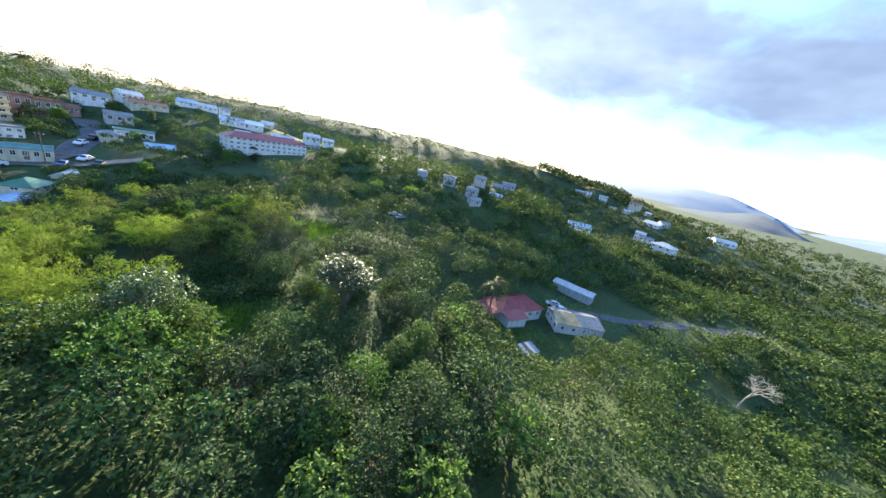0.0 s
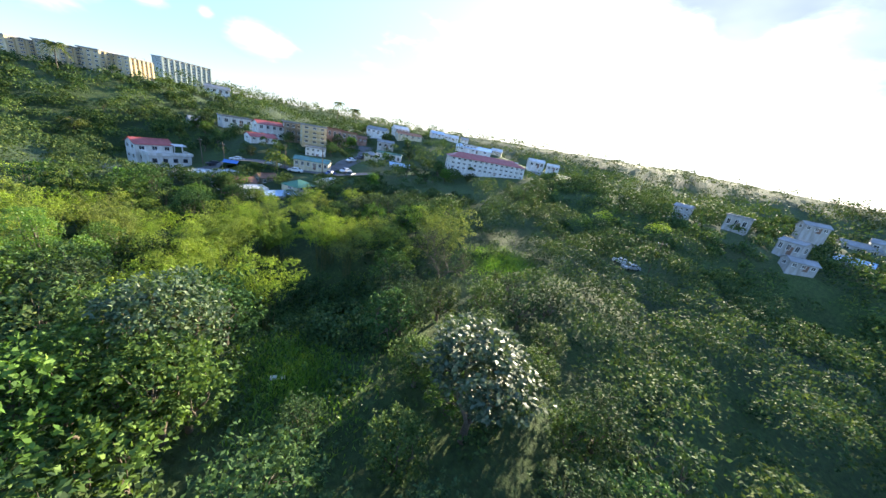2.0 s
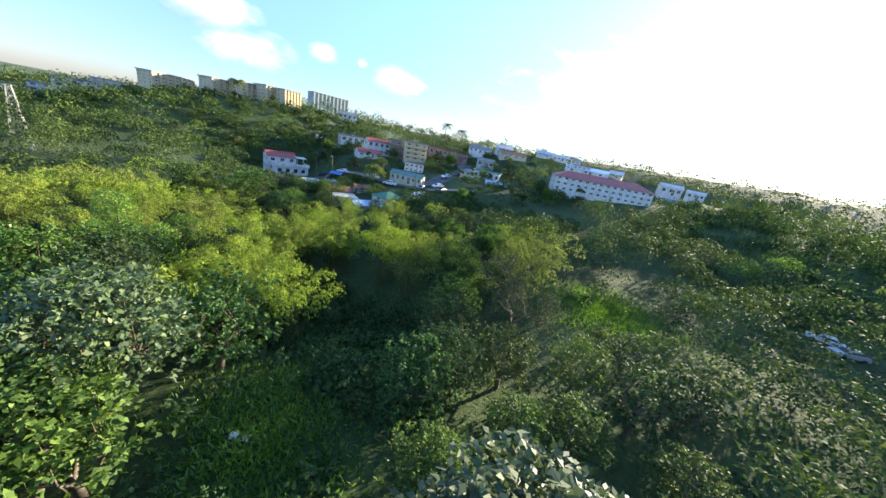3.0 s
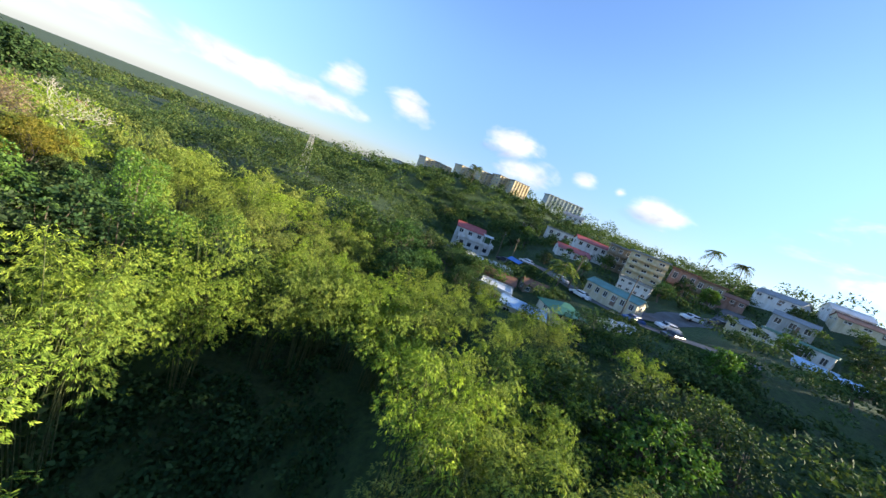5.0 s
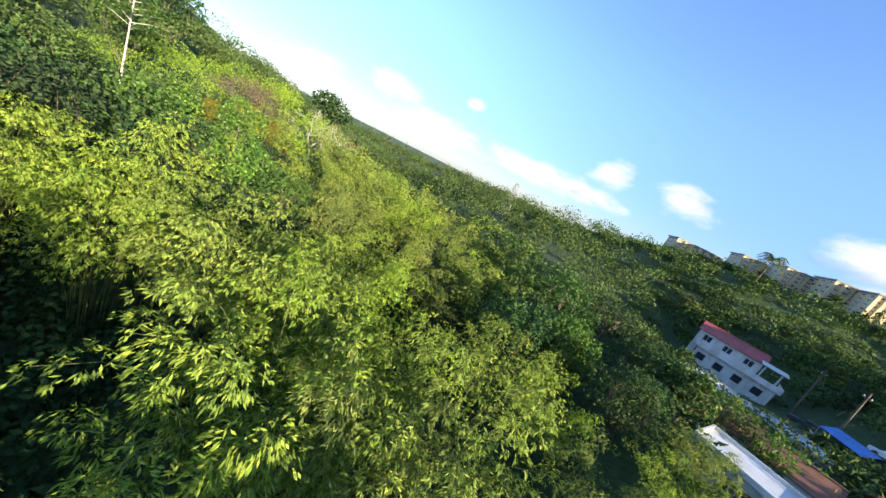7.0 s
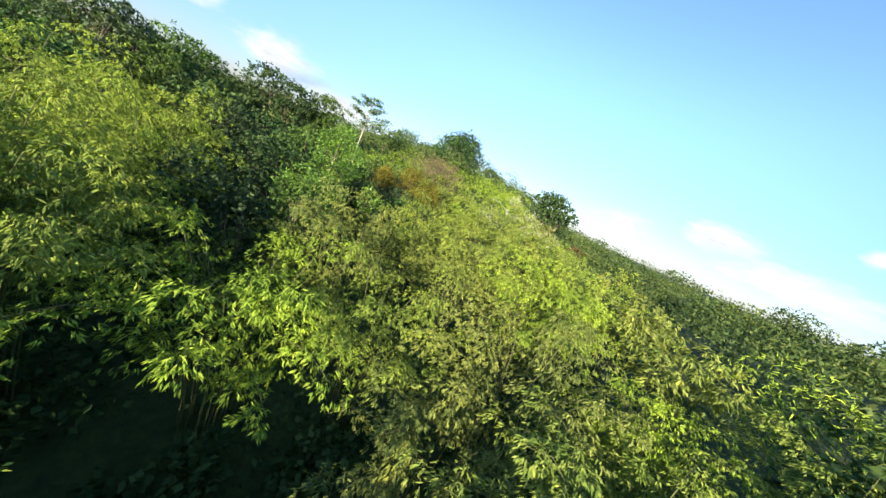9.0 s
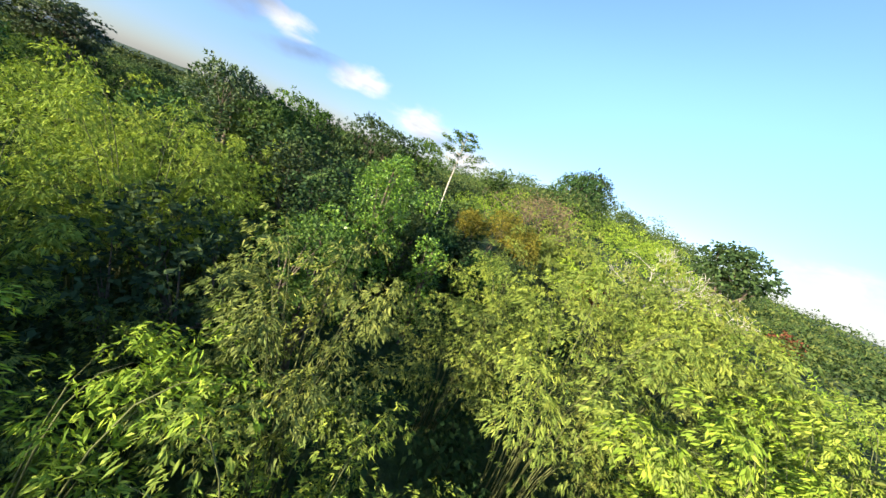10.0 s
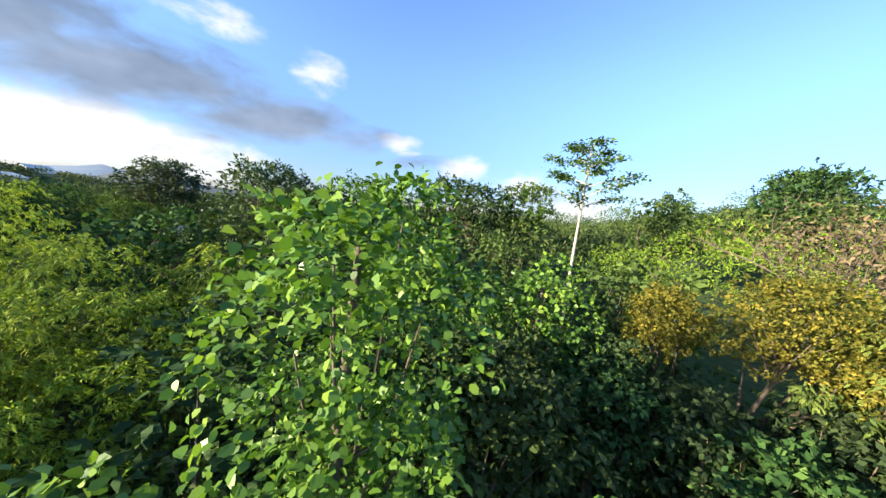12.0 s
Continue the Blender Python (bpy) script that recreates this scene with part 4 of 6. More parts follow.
def outlook(x, y):
    """How high growth may stand without closing an open view, or the sun's way to the vine."""
    top = 99.0
    for a, b, wide in OUTLOOK:
        dx, dy = b[0] - a[0], b[1] - a[1]
        s = ((x - a[0]) * dx + (y - a[1]) * dy) / (dx * dx + dy * dy)
        if 0 < s < 1.02 and math.hypot(x - a[0] - dx * s, y - a[1] - dy * s) < wide + 2.0:
            top = min(top, a[2] + (b[2] - a[2]) * s - 0.8)
    return top


HERO = [(-16, 40, 3.5), (-33, 25, 3.5), (-59, 14.5, 4.5), (-44, 2.5, 2), (-52, -4, 4), (-54.5, 4, 4), (-60.8, 18.5, 3), (-38, 56, 4)]
GLADE = [(-72.8, 29.0, 5.0, 4.8), (-64.3, 45.9, 2.4, 2.4)]
STREET = [(-122, 29, 5, 10), (-117, 31, 5, 5)]
BEYOND = []
gx = -118.0
while gx < 62:
    gy = -75.0
    while gy < 128:
        x, y = gx + fr.uniform(-2.3, 2.3), gy + fr.uniform(-2.3, 2.3)
        gy += 5.8
        r = math.hypot(x - HUB[0], y - HUB[1])
        if r > 92 or near(x, y, OPEN) or any(math.hypot(x - a, y - b) < c for a, b, c in HERO):
            continue
        kind = "bamboo" if near(x, y, BAMBOO_GROUND) and not near(x, y, [(-60, 21, 7, 4.5)]) else fr.choices(["green", "dark", "silver"], [5, 4, 0.08])[0]
        scale = fr.uniform(0.75, 1.18)
        if off_flight(x, y) > 34 or off_flight_3d(x, y) > 23:
            BEYOND.append((x, y, kind))
            continue
        ceiling = min(flight_gap(x, y) - 2.6, skyline_cap(x, y), outlook(x, y)) - land(x, y)
        scale = min(scale, ceiling / (12.0 if kind == "bamboo" else 10.3))
        if scale < 0.22:
            continue
        gap = off_flight_3d(x, y)
        src = NEAR if gap < (11 if kind == "bamboo" else 9.5) else MID if gap < 18 else BACK
        plant, tall = fr.choice(src[kind]), fr.uniform(0.85, 1.0)
        if not near(x, y, GLADE + STREET):
            tagged(put(plant, x, y, scale, tall=tall), group=G[kind])
    gx += 5.8


def woods_of(name, mat, seed, places, blades, size, label, slim=0.62, corners=3):
    """Woods beyond, one sheet of crowns: x, y, crown radius, height, kind of tone."""
    q = np.random.RandomState(seed)
    lv = Leaves(seed, corners)
    for i, (x, y, rad, h, tone) in enumerate(places):
        if near(x, y, STREET):
            continue
        base = land(x, y) + h
        lumps = 5
        for j in range(lumps):
            a = j * 2.4 + i
            c = np.array((x + math.cos(a) * rad * 0.5, y + math.sin(a) * rad * 0.5, base - rad * (0.75 + 0.12 * (j % 3)))) if j else np.array((x, y, base - rad * 0.6))
            s = rad * (0.6 if j else 0.62)
            n = blades // lumps
            out = ball_points(q, n)
            out[:, 2] = np.where(out[:, 2] < -0.2, -out[:, 2], out[:, 2])
            lv.add(c + out * [s, s, s * 0.85], out * 0.6 + q.normal(size=(n, 3)) * 0.7, size, size * slim, 0.3, np.clip(tone + q.normal(0, 0.1) + q.normal(0, 0.05, n), 0, 1))
    return tagged(lv.object(name, mat), label, "woods", kind="stuff")


wr = random.Random(9)
places, bam_places = [], []
for x, y, kind in BEYOND:
    h = min(wr.uniform(6, 11), min(skyline_cap(x, y), outlook(x, y)) - land(x, y))
    if h > 0.9:
        (bam_places if kind == "bamboo" else places).append((x, y, min(wr.uniform(2.8, 4.6), 1.2 + h * 0.55), h, wr.uniform(0.25, 0.8)))
far_places = []
VIEWED = [(s[1], s[2], s[4]) for s in SITES if s[0] != "flats"]
LOWER = [(s[1], s[2], s[4]) for s in SITES if s[0] == "flats"] + [(-137, 21, 16), (-92, 119, 34), (-112, 58, 12), (-120, 45, 12)]
a, step = 93.0, 6.6
while a < 345:
    n = int(2 * math.pi * a / step)
    for i in range(n):
        t = 2 * math.pi * (i + wr.random()) / n
        d = a + wr.uniform(-0.5, 0.5) * step
        x, y = HUB[0] + math.cos(t) * d, HUB[1] + math.sin(t) * d
        if near(x, y, OPEN):
            continue
        # lower growth just before a building
        k = 1.0
        for sx, sy, sw in VIEWED:
            if (sx - x) ** 2 + (sy - y) ** 2 < (sw * 0.6 + 13) ** 2 and math.hypot(x - HUB[0], y - HUB[1]) < math.hypot(sx - HUB[0], sy - HUB[1]):
                k = 0.36
        for sx, sy, sw in LOWER:
            if (sx - x) ** 2 + (sy - y) ** 2 < (sw * 0.6 + 24) ** 2 and x > sx:
                k = min(k, 0.4)
        big = wr.random() ** 2
        if -78 < math.degrees(math.atan2(-(x + 62), y - 14)) < -36 and x > 60:
            k = min(k, 0.5)
        h = min((4.0 + 7.0 * big) * k, outlook(x, y) - land(x, y))
        if h > 0.8:
            far_places.append((x, y, min((2.2 + 2.6 * big) * (0.85 + 0.15 * k) * (1 + (a - 93) / 500), h + 0.6), h, wr.uniform(0.1, 0.9)))
    a += step * 0.82
    step *= 1.022
# low growth on the slope towards the sun
for _ in range(420):
    x, y = wr.uniform(-78, 20), wr.uniform(112, 190)
    if not near(x, y, OPEN):
        far_places.append((x, y, wr.uniform(1.8, 3.2), wr.uniform(1.8, 3.6), wr.uniform(0.1, 0.7)))
# low growth round the flats on the hill
for _ in range(420):
    x, y = wr.uniform(-205, -140), wr.uniform(-75, 60)
    if not near(x, y, OPEN):
        far_places.append((x, y, wr.uniform(1.8, 3.0), wr.uniform(1.6, 3.4), wr.uniform(0.1, 0.7)))
# low growth filling the slope beyond the hamlet
filled = 0
while filled < 900:
    x, y = wr.uniform(8, 150), wr.uniform(35, 190)
    if near(x, y, OPEN) or math.hypot(x - HUB[0], y - HUB[1]) < 80:
        continue
    far_places.append((x, y, wr.uniform(2.0, 3.4), wr.uniform(1.6, 3.6), wr.uniform(0.1, 0.9)))
    filled += 1
# low growth over the open slopes to the east
filled = 0
while filled < 1500:
    d, t = 345 - 215 * wr.random() ** 1.2, radians(wr.uniform(-80, -8))
    x, y = HUB[0] - math.sin(t) * d, HUB[1] + math.cos(t) * d
    if near(x, y, OPEN):
        continue
    far_places.append((x, y, wr.uniform(2.6, 4.8), wr.uniform(2.0, 4.8), wr.uniform(0.1, 0.9)))
    filled += 1
# scattered woods over the lowland to the east
low_places = []
while len(low_places) < 1500:
    d, t = 340 + 900 * wr.random() ** 1.3, radians(wr.uniform(-82, -16))
    x, y = HUB[0] - math.sin(t) * d, HUB[1] + math.cos(t) * d
    low_places.append((x, y, wr.uniform(5, 9), wr.uniform(5, 10), wr.uniform(0.1, 0.9)))
while len(low_places) < 2500:
    d, t = 340 + 900 * wr.random() ** 1.3, radians(wr.uniform(118, 215))
    x, y = HUB[0] - math.sin(t) * d, HUB[1] + math.cos(t) * d
    low_places.append((x, y, wr.uniform(5, 9), wr.uniform(5, 10), wr.uniform(0.1, 0.9)))
woods_of("lowland_woods", LEAF_FAR, 31, low_places, 36, 3.0, "green woods over the lowland beyond the hills")
reach = [off_flight(p[0], p[1]) for p in far_places]
close = [p for p, d in zip(far_places, reach) if d < 105]
middle = [p for p, d in zip(far_places, reach) if 105 <= d < 175]
far_places = [p for p, d in zip(far_places, reach) if d >= 175]
woods_of("hillside_woods", LEAF_FAR, 33, middle, 90, 0.85, "dark green woods over the village hillsides")
woods_of("slope_woods", LEAF_FAR, 32, close, 150, 0.6, "dense green bushes and low trees over the slope")
woods_of("woods", LEAF_FAR, 3, places, 560, 0.42, "dense green woods on the near slopes")
woods_of("bamboo_thicket", LEAF_BAMBOO, 4, bam_places, 1000, 0.34, "yellow-green bamboo thicket along the slope", 0.26)
woods_of("far_woods", LEAF_FAR, 6, far_places, 60, 1.15, "dense green woods covering the far hillsides")
shrubs = []
for _ in range(70):
    a, q = wr.uniform(0, 6.283), wr.random() ** 0.5
    shrubs.append((-55 + 8 * q * math.cos(a), 34 + 7 * q * math.sin(a), wr.uniform(0.8, 1.7), wr.uniform(0.8, 2.4), wr.uniform(0.0, 0.4)))
for _ in range(150):
    a, q = wr.uniform(0, 6.283), wr.random() ** 0.5
    x, y = -42 + 12 * q * math.cos(a), 42 + 8 * q * math.sin(a)
    shrubs.append((x, y, wr.uniform(0.9, 2.0), wr.uniform(0.8, 3.0), wr.uniform(0.0, 0.6)))
for _ in range(260):
    x, y = wr.uniform(-82, -46), wr.uniform(-4, 34)
    if math.hypot(x + 58, y - 14) > 3:
        shrubs.append((x, y, wr.uniform(0.8, 1.8), wr.uniform(0.8, 2.6), wr.uniform(0.0, 0.6)))
while len(shrubs) < 1020:
    x, y = wr.uniform(-100, 45), wr.uniform(-45, 100)
    if off_flight(x, y) > 45 or near(x, y, OPEN[18:]) or near(x, y, [(-31, 33, 4.5, 3)]):
        continue
    if near(x, y, OPEN) and wr.random() < 0.4:
        continue
    shrubs.append((x, y, wr.uniform(0.8, 2.0), wr.uniform(0.9, 2.6), wr.uniform(0.1, 0.8)))
woods_of("undergrowth", LEAF_DARK, 8, shrubs, 76, 0.4, "low green undergrowth and shrubs below the trees", corners=4)
gr = np.random.RandomState(21)
grass = Leaves(21)
for cx, cy, hw, hd, n in ((-31, 33, 8, 6, 5200), (-42, 74, 8, 10, 6000), (-42, 44, 10, 8, 3500), (16, 62, 14, 10, 3500), (33, 85, 14, 10, 2500)):
    xy = np.stack([cx + gr.normal(0, hw * 0.5, n), cy + gr.normal(0, hd * 0.5, n)], 1)
    base = np.array([(x, y, land(x, y)) for x, y in xy])
    patch = np.array([noise.noise((x * 0.25, y * 0.25, 3.0)) for x, y in xy])
    grass.add(base, gr.normal(size=(n, 3)) * 0.5 + [0, 0, 1.0], 0.55, 0.12, 0.0, np.clip(0.5 + patch * 0.6, 0, 1))
tagged(grass.object("grass", LEAF_VINE), "tall rough grass in the clearings", "grass", kind="stuff")

for protos in (NEAR, MID, BACK):
    for kind in protos.values():
        for ob in kind:
            if ob.name not in seeded:
                for o in (*ob.children_recursive, ob):
                    bpy.data.objects.remove(o)
# ---- plants that stand out ----
put(broadleaf(51, 13.0, 4.0, 46, 120, 0.42, 0.25, LEAF_SILVER, "tall tree with silvery white-backed leaves"), -18.2, 42.4, 1.1, tall=0.7)
put(broadleaf(52, 12.0, 5.0, 52, 120, 0.4, 0.24, LEAF_SILVER, "broad tree with pale silvery foliage beside a clearing"), -33.0, 24.8, 0.84)
put(bare_tree(53, 10.5, BARK, "thinly leaved brownish tree at the edge of the clearing", 4200, LEAF_FAR), -38.5, 56.0, 0.95)
put(bare_tree(54, 11.0, BARK, "bare brown twiggy tree on the slope", 2600, LEAF_BROWN), -53.3, -3.0, 0.98)
for seed, x, y, top, rad in ((55, -54.9, 1.8, 7.1, 2.0), (59, -52.0, 3.4, 5.9, 1.5), (50, -57.0, 0.6, 6.2, 1.6)):
    put(broadleaf(seed, top - land(x, y), rad, 34, 240, 0.13, 0.075, LEAF_YELLOW, "tree with golden yellow leaves on the slope", flat=0.9, fill=1.2), x, y, 1.0)
put(bare_tree(56, 10.0, BARK_PALE, "bare tree with bleached white limbs", 150, LEAF_GREEN, 0.7), -62.0, -16.0, 1.0)
put(bare_tree(57, 9.0, BARK_PALE, "bleached bare tree beside the bamboo", 120, LEAF_GREEN, 0.7), -64.5, -20.0, 0.95)
put(broadleaf(58, 5.0, 2.6, 20, 130, 0.28, 0.15, LEAF_RED, "reddish brown shrub among the bamboo"), -57.5, -12.0, 1.0, z=-1.0)
put(broadleaf(60, 4.5, 2.0, 18, 120, 0.28, 0.15, LEAF_RED, "small red-leaved shrub on the slope"), -69.8, -34.0, 1.0, z=1.0)

put(vine_mound(61, 12.4, 2.35, 8000, 0.135, "tree smothered by a broad-leaved climbing vine"), -57.5, 14.5, 1.0, z=-3.1)
put(vine_mound(62, 11.0, 2.6, 2600, 0.2, "vine-draped tree with hanging strands"), -51.0, 8.0, 0.95, z=-3.4)
put(vine_mound(63, 9.0, 2.2, 2200, 0.2, "leafy mound of climbing vine"), -59.2, 17.8, 1.0, z=-4.0, turn=80)
put(vine_mound(64, 9.6, 1.7, 1800, 0.17, "bright green vine-covered bush"), -59.4, 11.0, 1.0, z=-4.6, turn=200)
put(broadleaf(65, 9.5, 3.0, 34, 150, 0.2, 0.13, LEAF_GREEN, "shrubby green tree beside the bamboo"), -62.6, 18.6, 0.9, z=-3.8)
put(tall_tree(66, 14.0, 4.6, 3.7, 2300, "slender pale-trunked tree rising above the canopy"), -43.8, 2.3, 1.0, z=-0.4)

for seed, x, y, top, rad, mat in ((91, -27.3, 18.0, 10.4, 4.2, LEAF_GREEN), (92, -27.7, 8.2, 11.6, 4.0, LEAF_DARK), (93, -31.0, 5.6, 10.9, 3.2, LEAF_DARK), (94, -31.0, 0.6, 11.4, 3.4, LEAF_GREEN), (95, -23.0, 14.5, 10.0, 4.4, LEAF_DARK), (96, -37.5, -10.0, 11.2, 3.6, LEAF_GREEN)):
    put(broadleaf(seed, top - land(x, y), rad, 30, 110, 0.36, 0.2, mat, "bushy tree standing above the canopy"), x, y, 1.0)

for seed, x, y, h, rad in ((97, -28.6, 24.2, 8.0, 3.2), (98, -30.4, 20.6, 8.6, 3.4), (99, -36.4, 21.4, 8.4, 3.4)):
    put(broadleaf(seed, h, rad, 36, 140, 0.28, 0.16, LEAF_GREEN, "leafy green tree below the silver-leaved tree"), x, y, 1.0)

for seed, x, y, h, rad, label in ((71, -62.0, -33.0, 13.0, 5.2, "flat-topped umbrella tree on the hill crest"), (72, -31.0, -36.5, 11.5, 6.5, "broad dark tree on the hilltop"),
                                  (73, -21.0, -52.0, 12.5, 7.0, "broad dark tree on the hilltop"), (74, -14.0, -64.0, 13.0, 7.5, "spreading dark tree crowning the hill"),
                                  (75, -3.0, -80.0, 12.5, 8.5, "spreading dark tree crowning the hill")):
    put(broadleaf(seed, h, rad, 30, 90, 0.6, 0.36, LEAF_DARK, label, flat=0.62), x, y, 1.0)

for seed, x, y, z, h, label in ((81, 8.0, 68.5, -7.0, 9.0, "coconut palm beside the red-roofed house"), (82, 5.8, 52.0, -6.5, 6.0, "young coconut palm in the yard"), (83, -150.5, 4.4, 0.0, 8.0, "palm on the wooded slope"),
                                (84, -138.4, 50.4, 3.0, 8.0, "palm between the village houses"), (85, -193.6, 99.3, 20.0, 10.0, "tall palm on the ridge line"), (86, -189.8, 109.3, 18.0, 10.0, "palm on the ridge line"),
                                (87, -180.6, -0.7, 19.0, 9.0, "palm in front of the flats"), (88, 16.0, 88.0, -7.5, 9.0, "coconut palm behind the houses"), (89, -112.0, 50.0, 3.0, 6.0, "palm beside the street")):
    put(palm(seed, h, 20, 3.6, label), x, y, 1.0, z=z)

for seed, x, y, z, h, leaves, mat, label in ((111, 31.0, 50.5, -6.5, 6.5, 500, LEAF_BROWN, "dry brown tree with pale bare twigs"), (112, 36.5, 55.0, -7.5, 6.0, 0, LEAF_BROWN, "dead tree with bleached bare branches"),
                                             (113, 64.5, 63.0, -9.5, 10.0, 0, LEAF_BROWN, "dead tree with bleached bare branches"), (114, 22.0, 43.5, -6.0, 7.0, 2600, LEAF_BROWN, "brown dry leafed shrub below the houses")):
    put(bare_tree(seed, h, BARK_PALE, label, leaves, mat, 0.7), x, y, 1.0, z=z)

for seed, x, y, h, rad in ((121, -55.0, 4.6, 5.4, 2.4), (122, -56.8, 1.4, 5.6, 2.2), (123, -52.0, 5.4, 5.0, 2.4), (124, -57.4, 4.6, 5.6, 2.2), (125, -53.4, 6.4, 5.2, 2.2), (126, -58.6, 1.8, 5.4, 2.2)):
    put(broadleaf(seed, h, rad, 26, 150, 0.24, 0.14, LEAF_DARK, "low dark green tree at the foot of the golden trees"), x, y, 1.0)

for x, y, seed, top in ((-57.4, 44.6, 131, 8.8), (-61.5, 46.0, 132, 6.6), (-56.0, 27.5, 133, 5.8), (-61.5, 28.8, 134, 5.6), (-66.4, 30.5, 135, 6.0), (-67.2, 19.4, 136, 6.3), (-51.0, 26.5, 137, 6.4),
                        (-48.5, 30.0, 138, 8.2), (-44.5, 33.5, 139, 7.6), (-66.6, 34.0, 140, 7.0), (-62.3, 31.6, 141, 7.4), (-57.6, 25.4, 142, 8.2), (-64.6, 39.6, 143, 4.6), (-69.2, 38.6, 144, 5.4)):
    tagged(put(bamboo(seed, top - land(x, y), 2.9 if seed == 136 else 3.8, 20, 7, 84, 0.2, 0.046, "arching yellow-green bamboo clump at the edge of the hollow"), x, y, 1.0), group="bamboo clumps")
# ---- buildings ----
def box(bm, x0, y0, z0, x1, y1, z1):
    v = [bm.verts.new(p) for p in ((x0, y0, z0), (x1, y0, z0), (x1, y1, z0), (x0, y1, z0), (x0, y0, z1), (x1, y0, z1), (x1, y1, z1), (x0, y1, z1))]
    for f in ((3, 2, 1, 0), (4, 5, 6, 7), (0, 1, 5, 4), (1, 2, 6, 5), (2, 3, 7, 6), (3, 0, 4, 7)):
        bm.faces.new([v[i] for i in f])


def part(name, bm, mat, parent, label="", bevel=0.0):
    if bevel:
        bmesh.ops.bevel(bm, geom=bm.edges[:], offset=bevel, segments=1, affect="EDGES")
    me = bpy.data.meshes.new(name)
    bm.to_mesh(me)
    bm.free()
    me.materials.append(mat)
    ob = new(name, me)
    ob.parent = parent
    if label:
        ob["label"] = label
    return ob


def slab_roof(bm, pts, thick):
    """A roof plane with thickness, from its four corners."""
    top = [bm.verts.new(p) for p in pts]
    low = [bm.verts.new((p[0], p[1], p[2] - thick)) for p in pts]
    n = len(pts)
    bm.faces.new(top)
    bm.faces.new(low[::-1])
    for i in range(n):
        bm.faces.new((top[i], low[i], low[(i + 1) % n], top[(i + 1) % n]))


def ribs(bm, a, b, c, d, n, r=0.03):
    """Raised seams of a sheet roof from the edge a-b up to the edge d-c."""
    a, b, c, d = map(Vector, (a, b, c, d))
    up = (b - a).cross(d - a).normalized()
    if up.z < 0:
        up = -up
    for i in range(n + 1):
        t = i / n
        p, q = a.lerp(b, t), d.lerp(c, t)
        s = (b - a).normalized() * r
        v = [bm.verts.new(k) for k in (p - s, p + s, q + s, q - s, p - s + up * r * 2, p + s + up * r * 2, q + s + up * r * 2, q - s + up * r * 2)]
        for f in ((4, 5, 6, 7), (0, 1, 5, 4), (1, 2, 6, 5), (2, 3, 7, 6), (3, 0, 4, 7)):
            bm.faces.new([v[k] for k in f])


def seamed(slope, mat, pts, seams):
    """The fine raised seams of a metal roof."""
    if seams:
        bm = bmesh.new()
        ribs(bm, *pts, seams)
        tagged(part("roof_seam", bm, mat, slope), kind="stuff")


def roof_on(root, style, w, d, h, rise, mat, over=0.35, thick=0.08, seams=0):
    """Roof parts over a w x d plan whose walls are h high."""
    W, D = w / 2 + over, d / 2 + over
    if style == "gable":
        for s in (-1, 1):
            bm = bmesh.new()
            pts = [(-W, s * D, h - rise * over / (d / 2)), (W, s * D, h - rise * over / (d / 2)), (W, 0, h + rise), (-W, 0, h + rise)]
            slab_roof(bm, pts if s < 0 else pts[::-1], thick)
            seamed(part("roof_slope", bm, mat, root), mat, pts, seams)
        bm = bmesh.new()
        box(bm, -W, -0.12, h + rise - 0.03, W, 0.12, h + rise + 0.05)
        part("roof_ridge", bm, mat, root)
    elif style == "hip":
        k = max(0.2, W - D)
        e = h - rise * over / (d / 2)
        c = [(-W, -D, e), (W, -D, e), (W, D, e), (-W, D, e)]
        r0, r1 = (-k, 0, h + rise), (k, 0, h + rise)
        for pts in ((c[0], c[1], r1, r0), (c[1], c[2], r1), (c[2], c[3], r0, r1), (c[3], c[0], r0)):
            bm = bmesh.new()
            slab_roof(bm, pts, thick)
            slope = part("roof_slope", bm, mat, root)
            if len(pts) == 4:
                seamed(slope, mat, pts, seams)
    else:
        bm = bmesh.new()
        box(bm, -W, -D, h, W, D, h + 0.16)
        part("roof", bm, mat, root, bevel=0.02)
        bm = bmesh.new()
        for x0, y0, x1, y1 in ((-W, -D, W, -D + 0.15), (-W, D - 0.15, W, D), (-W, -D + 0.15, -W + 0.15, D - 0.15), (W - 0.15, -D + 0.15, W, D - 0.15)):
            box(bm, x0, y0, h + 0.163, x1, y1, h + 0.42)
        part("parapet", bm, mat, root)


FRAME_PAINT = paint("window_frame_paint", (0.7, 0.7, 0.67), 0.6, 0.2)
DOOR_PAINT = paint("door_paint", (0.2, 0.12, 0.08), 0.6, 0.3)


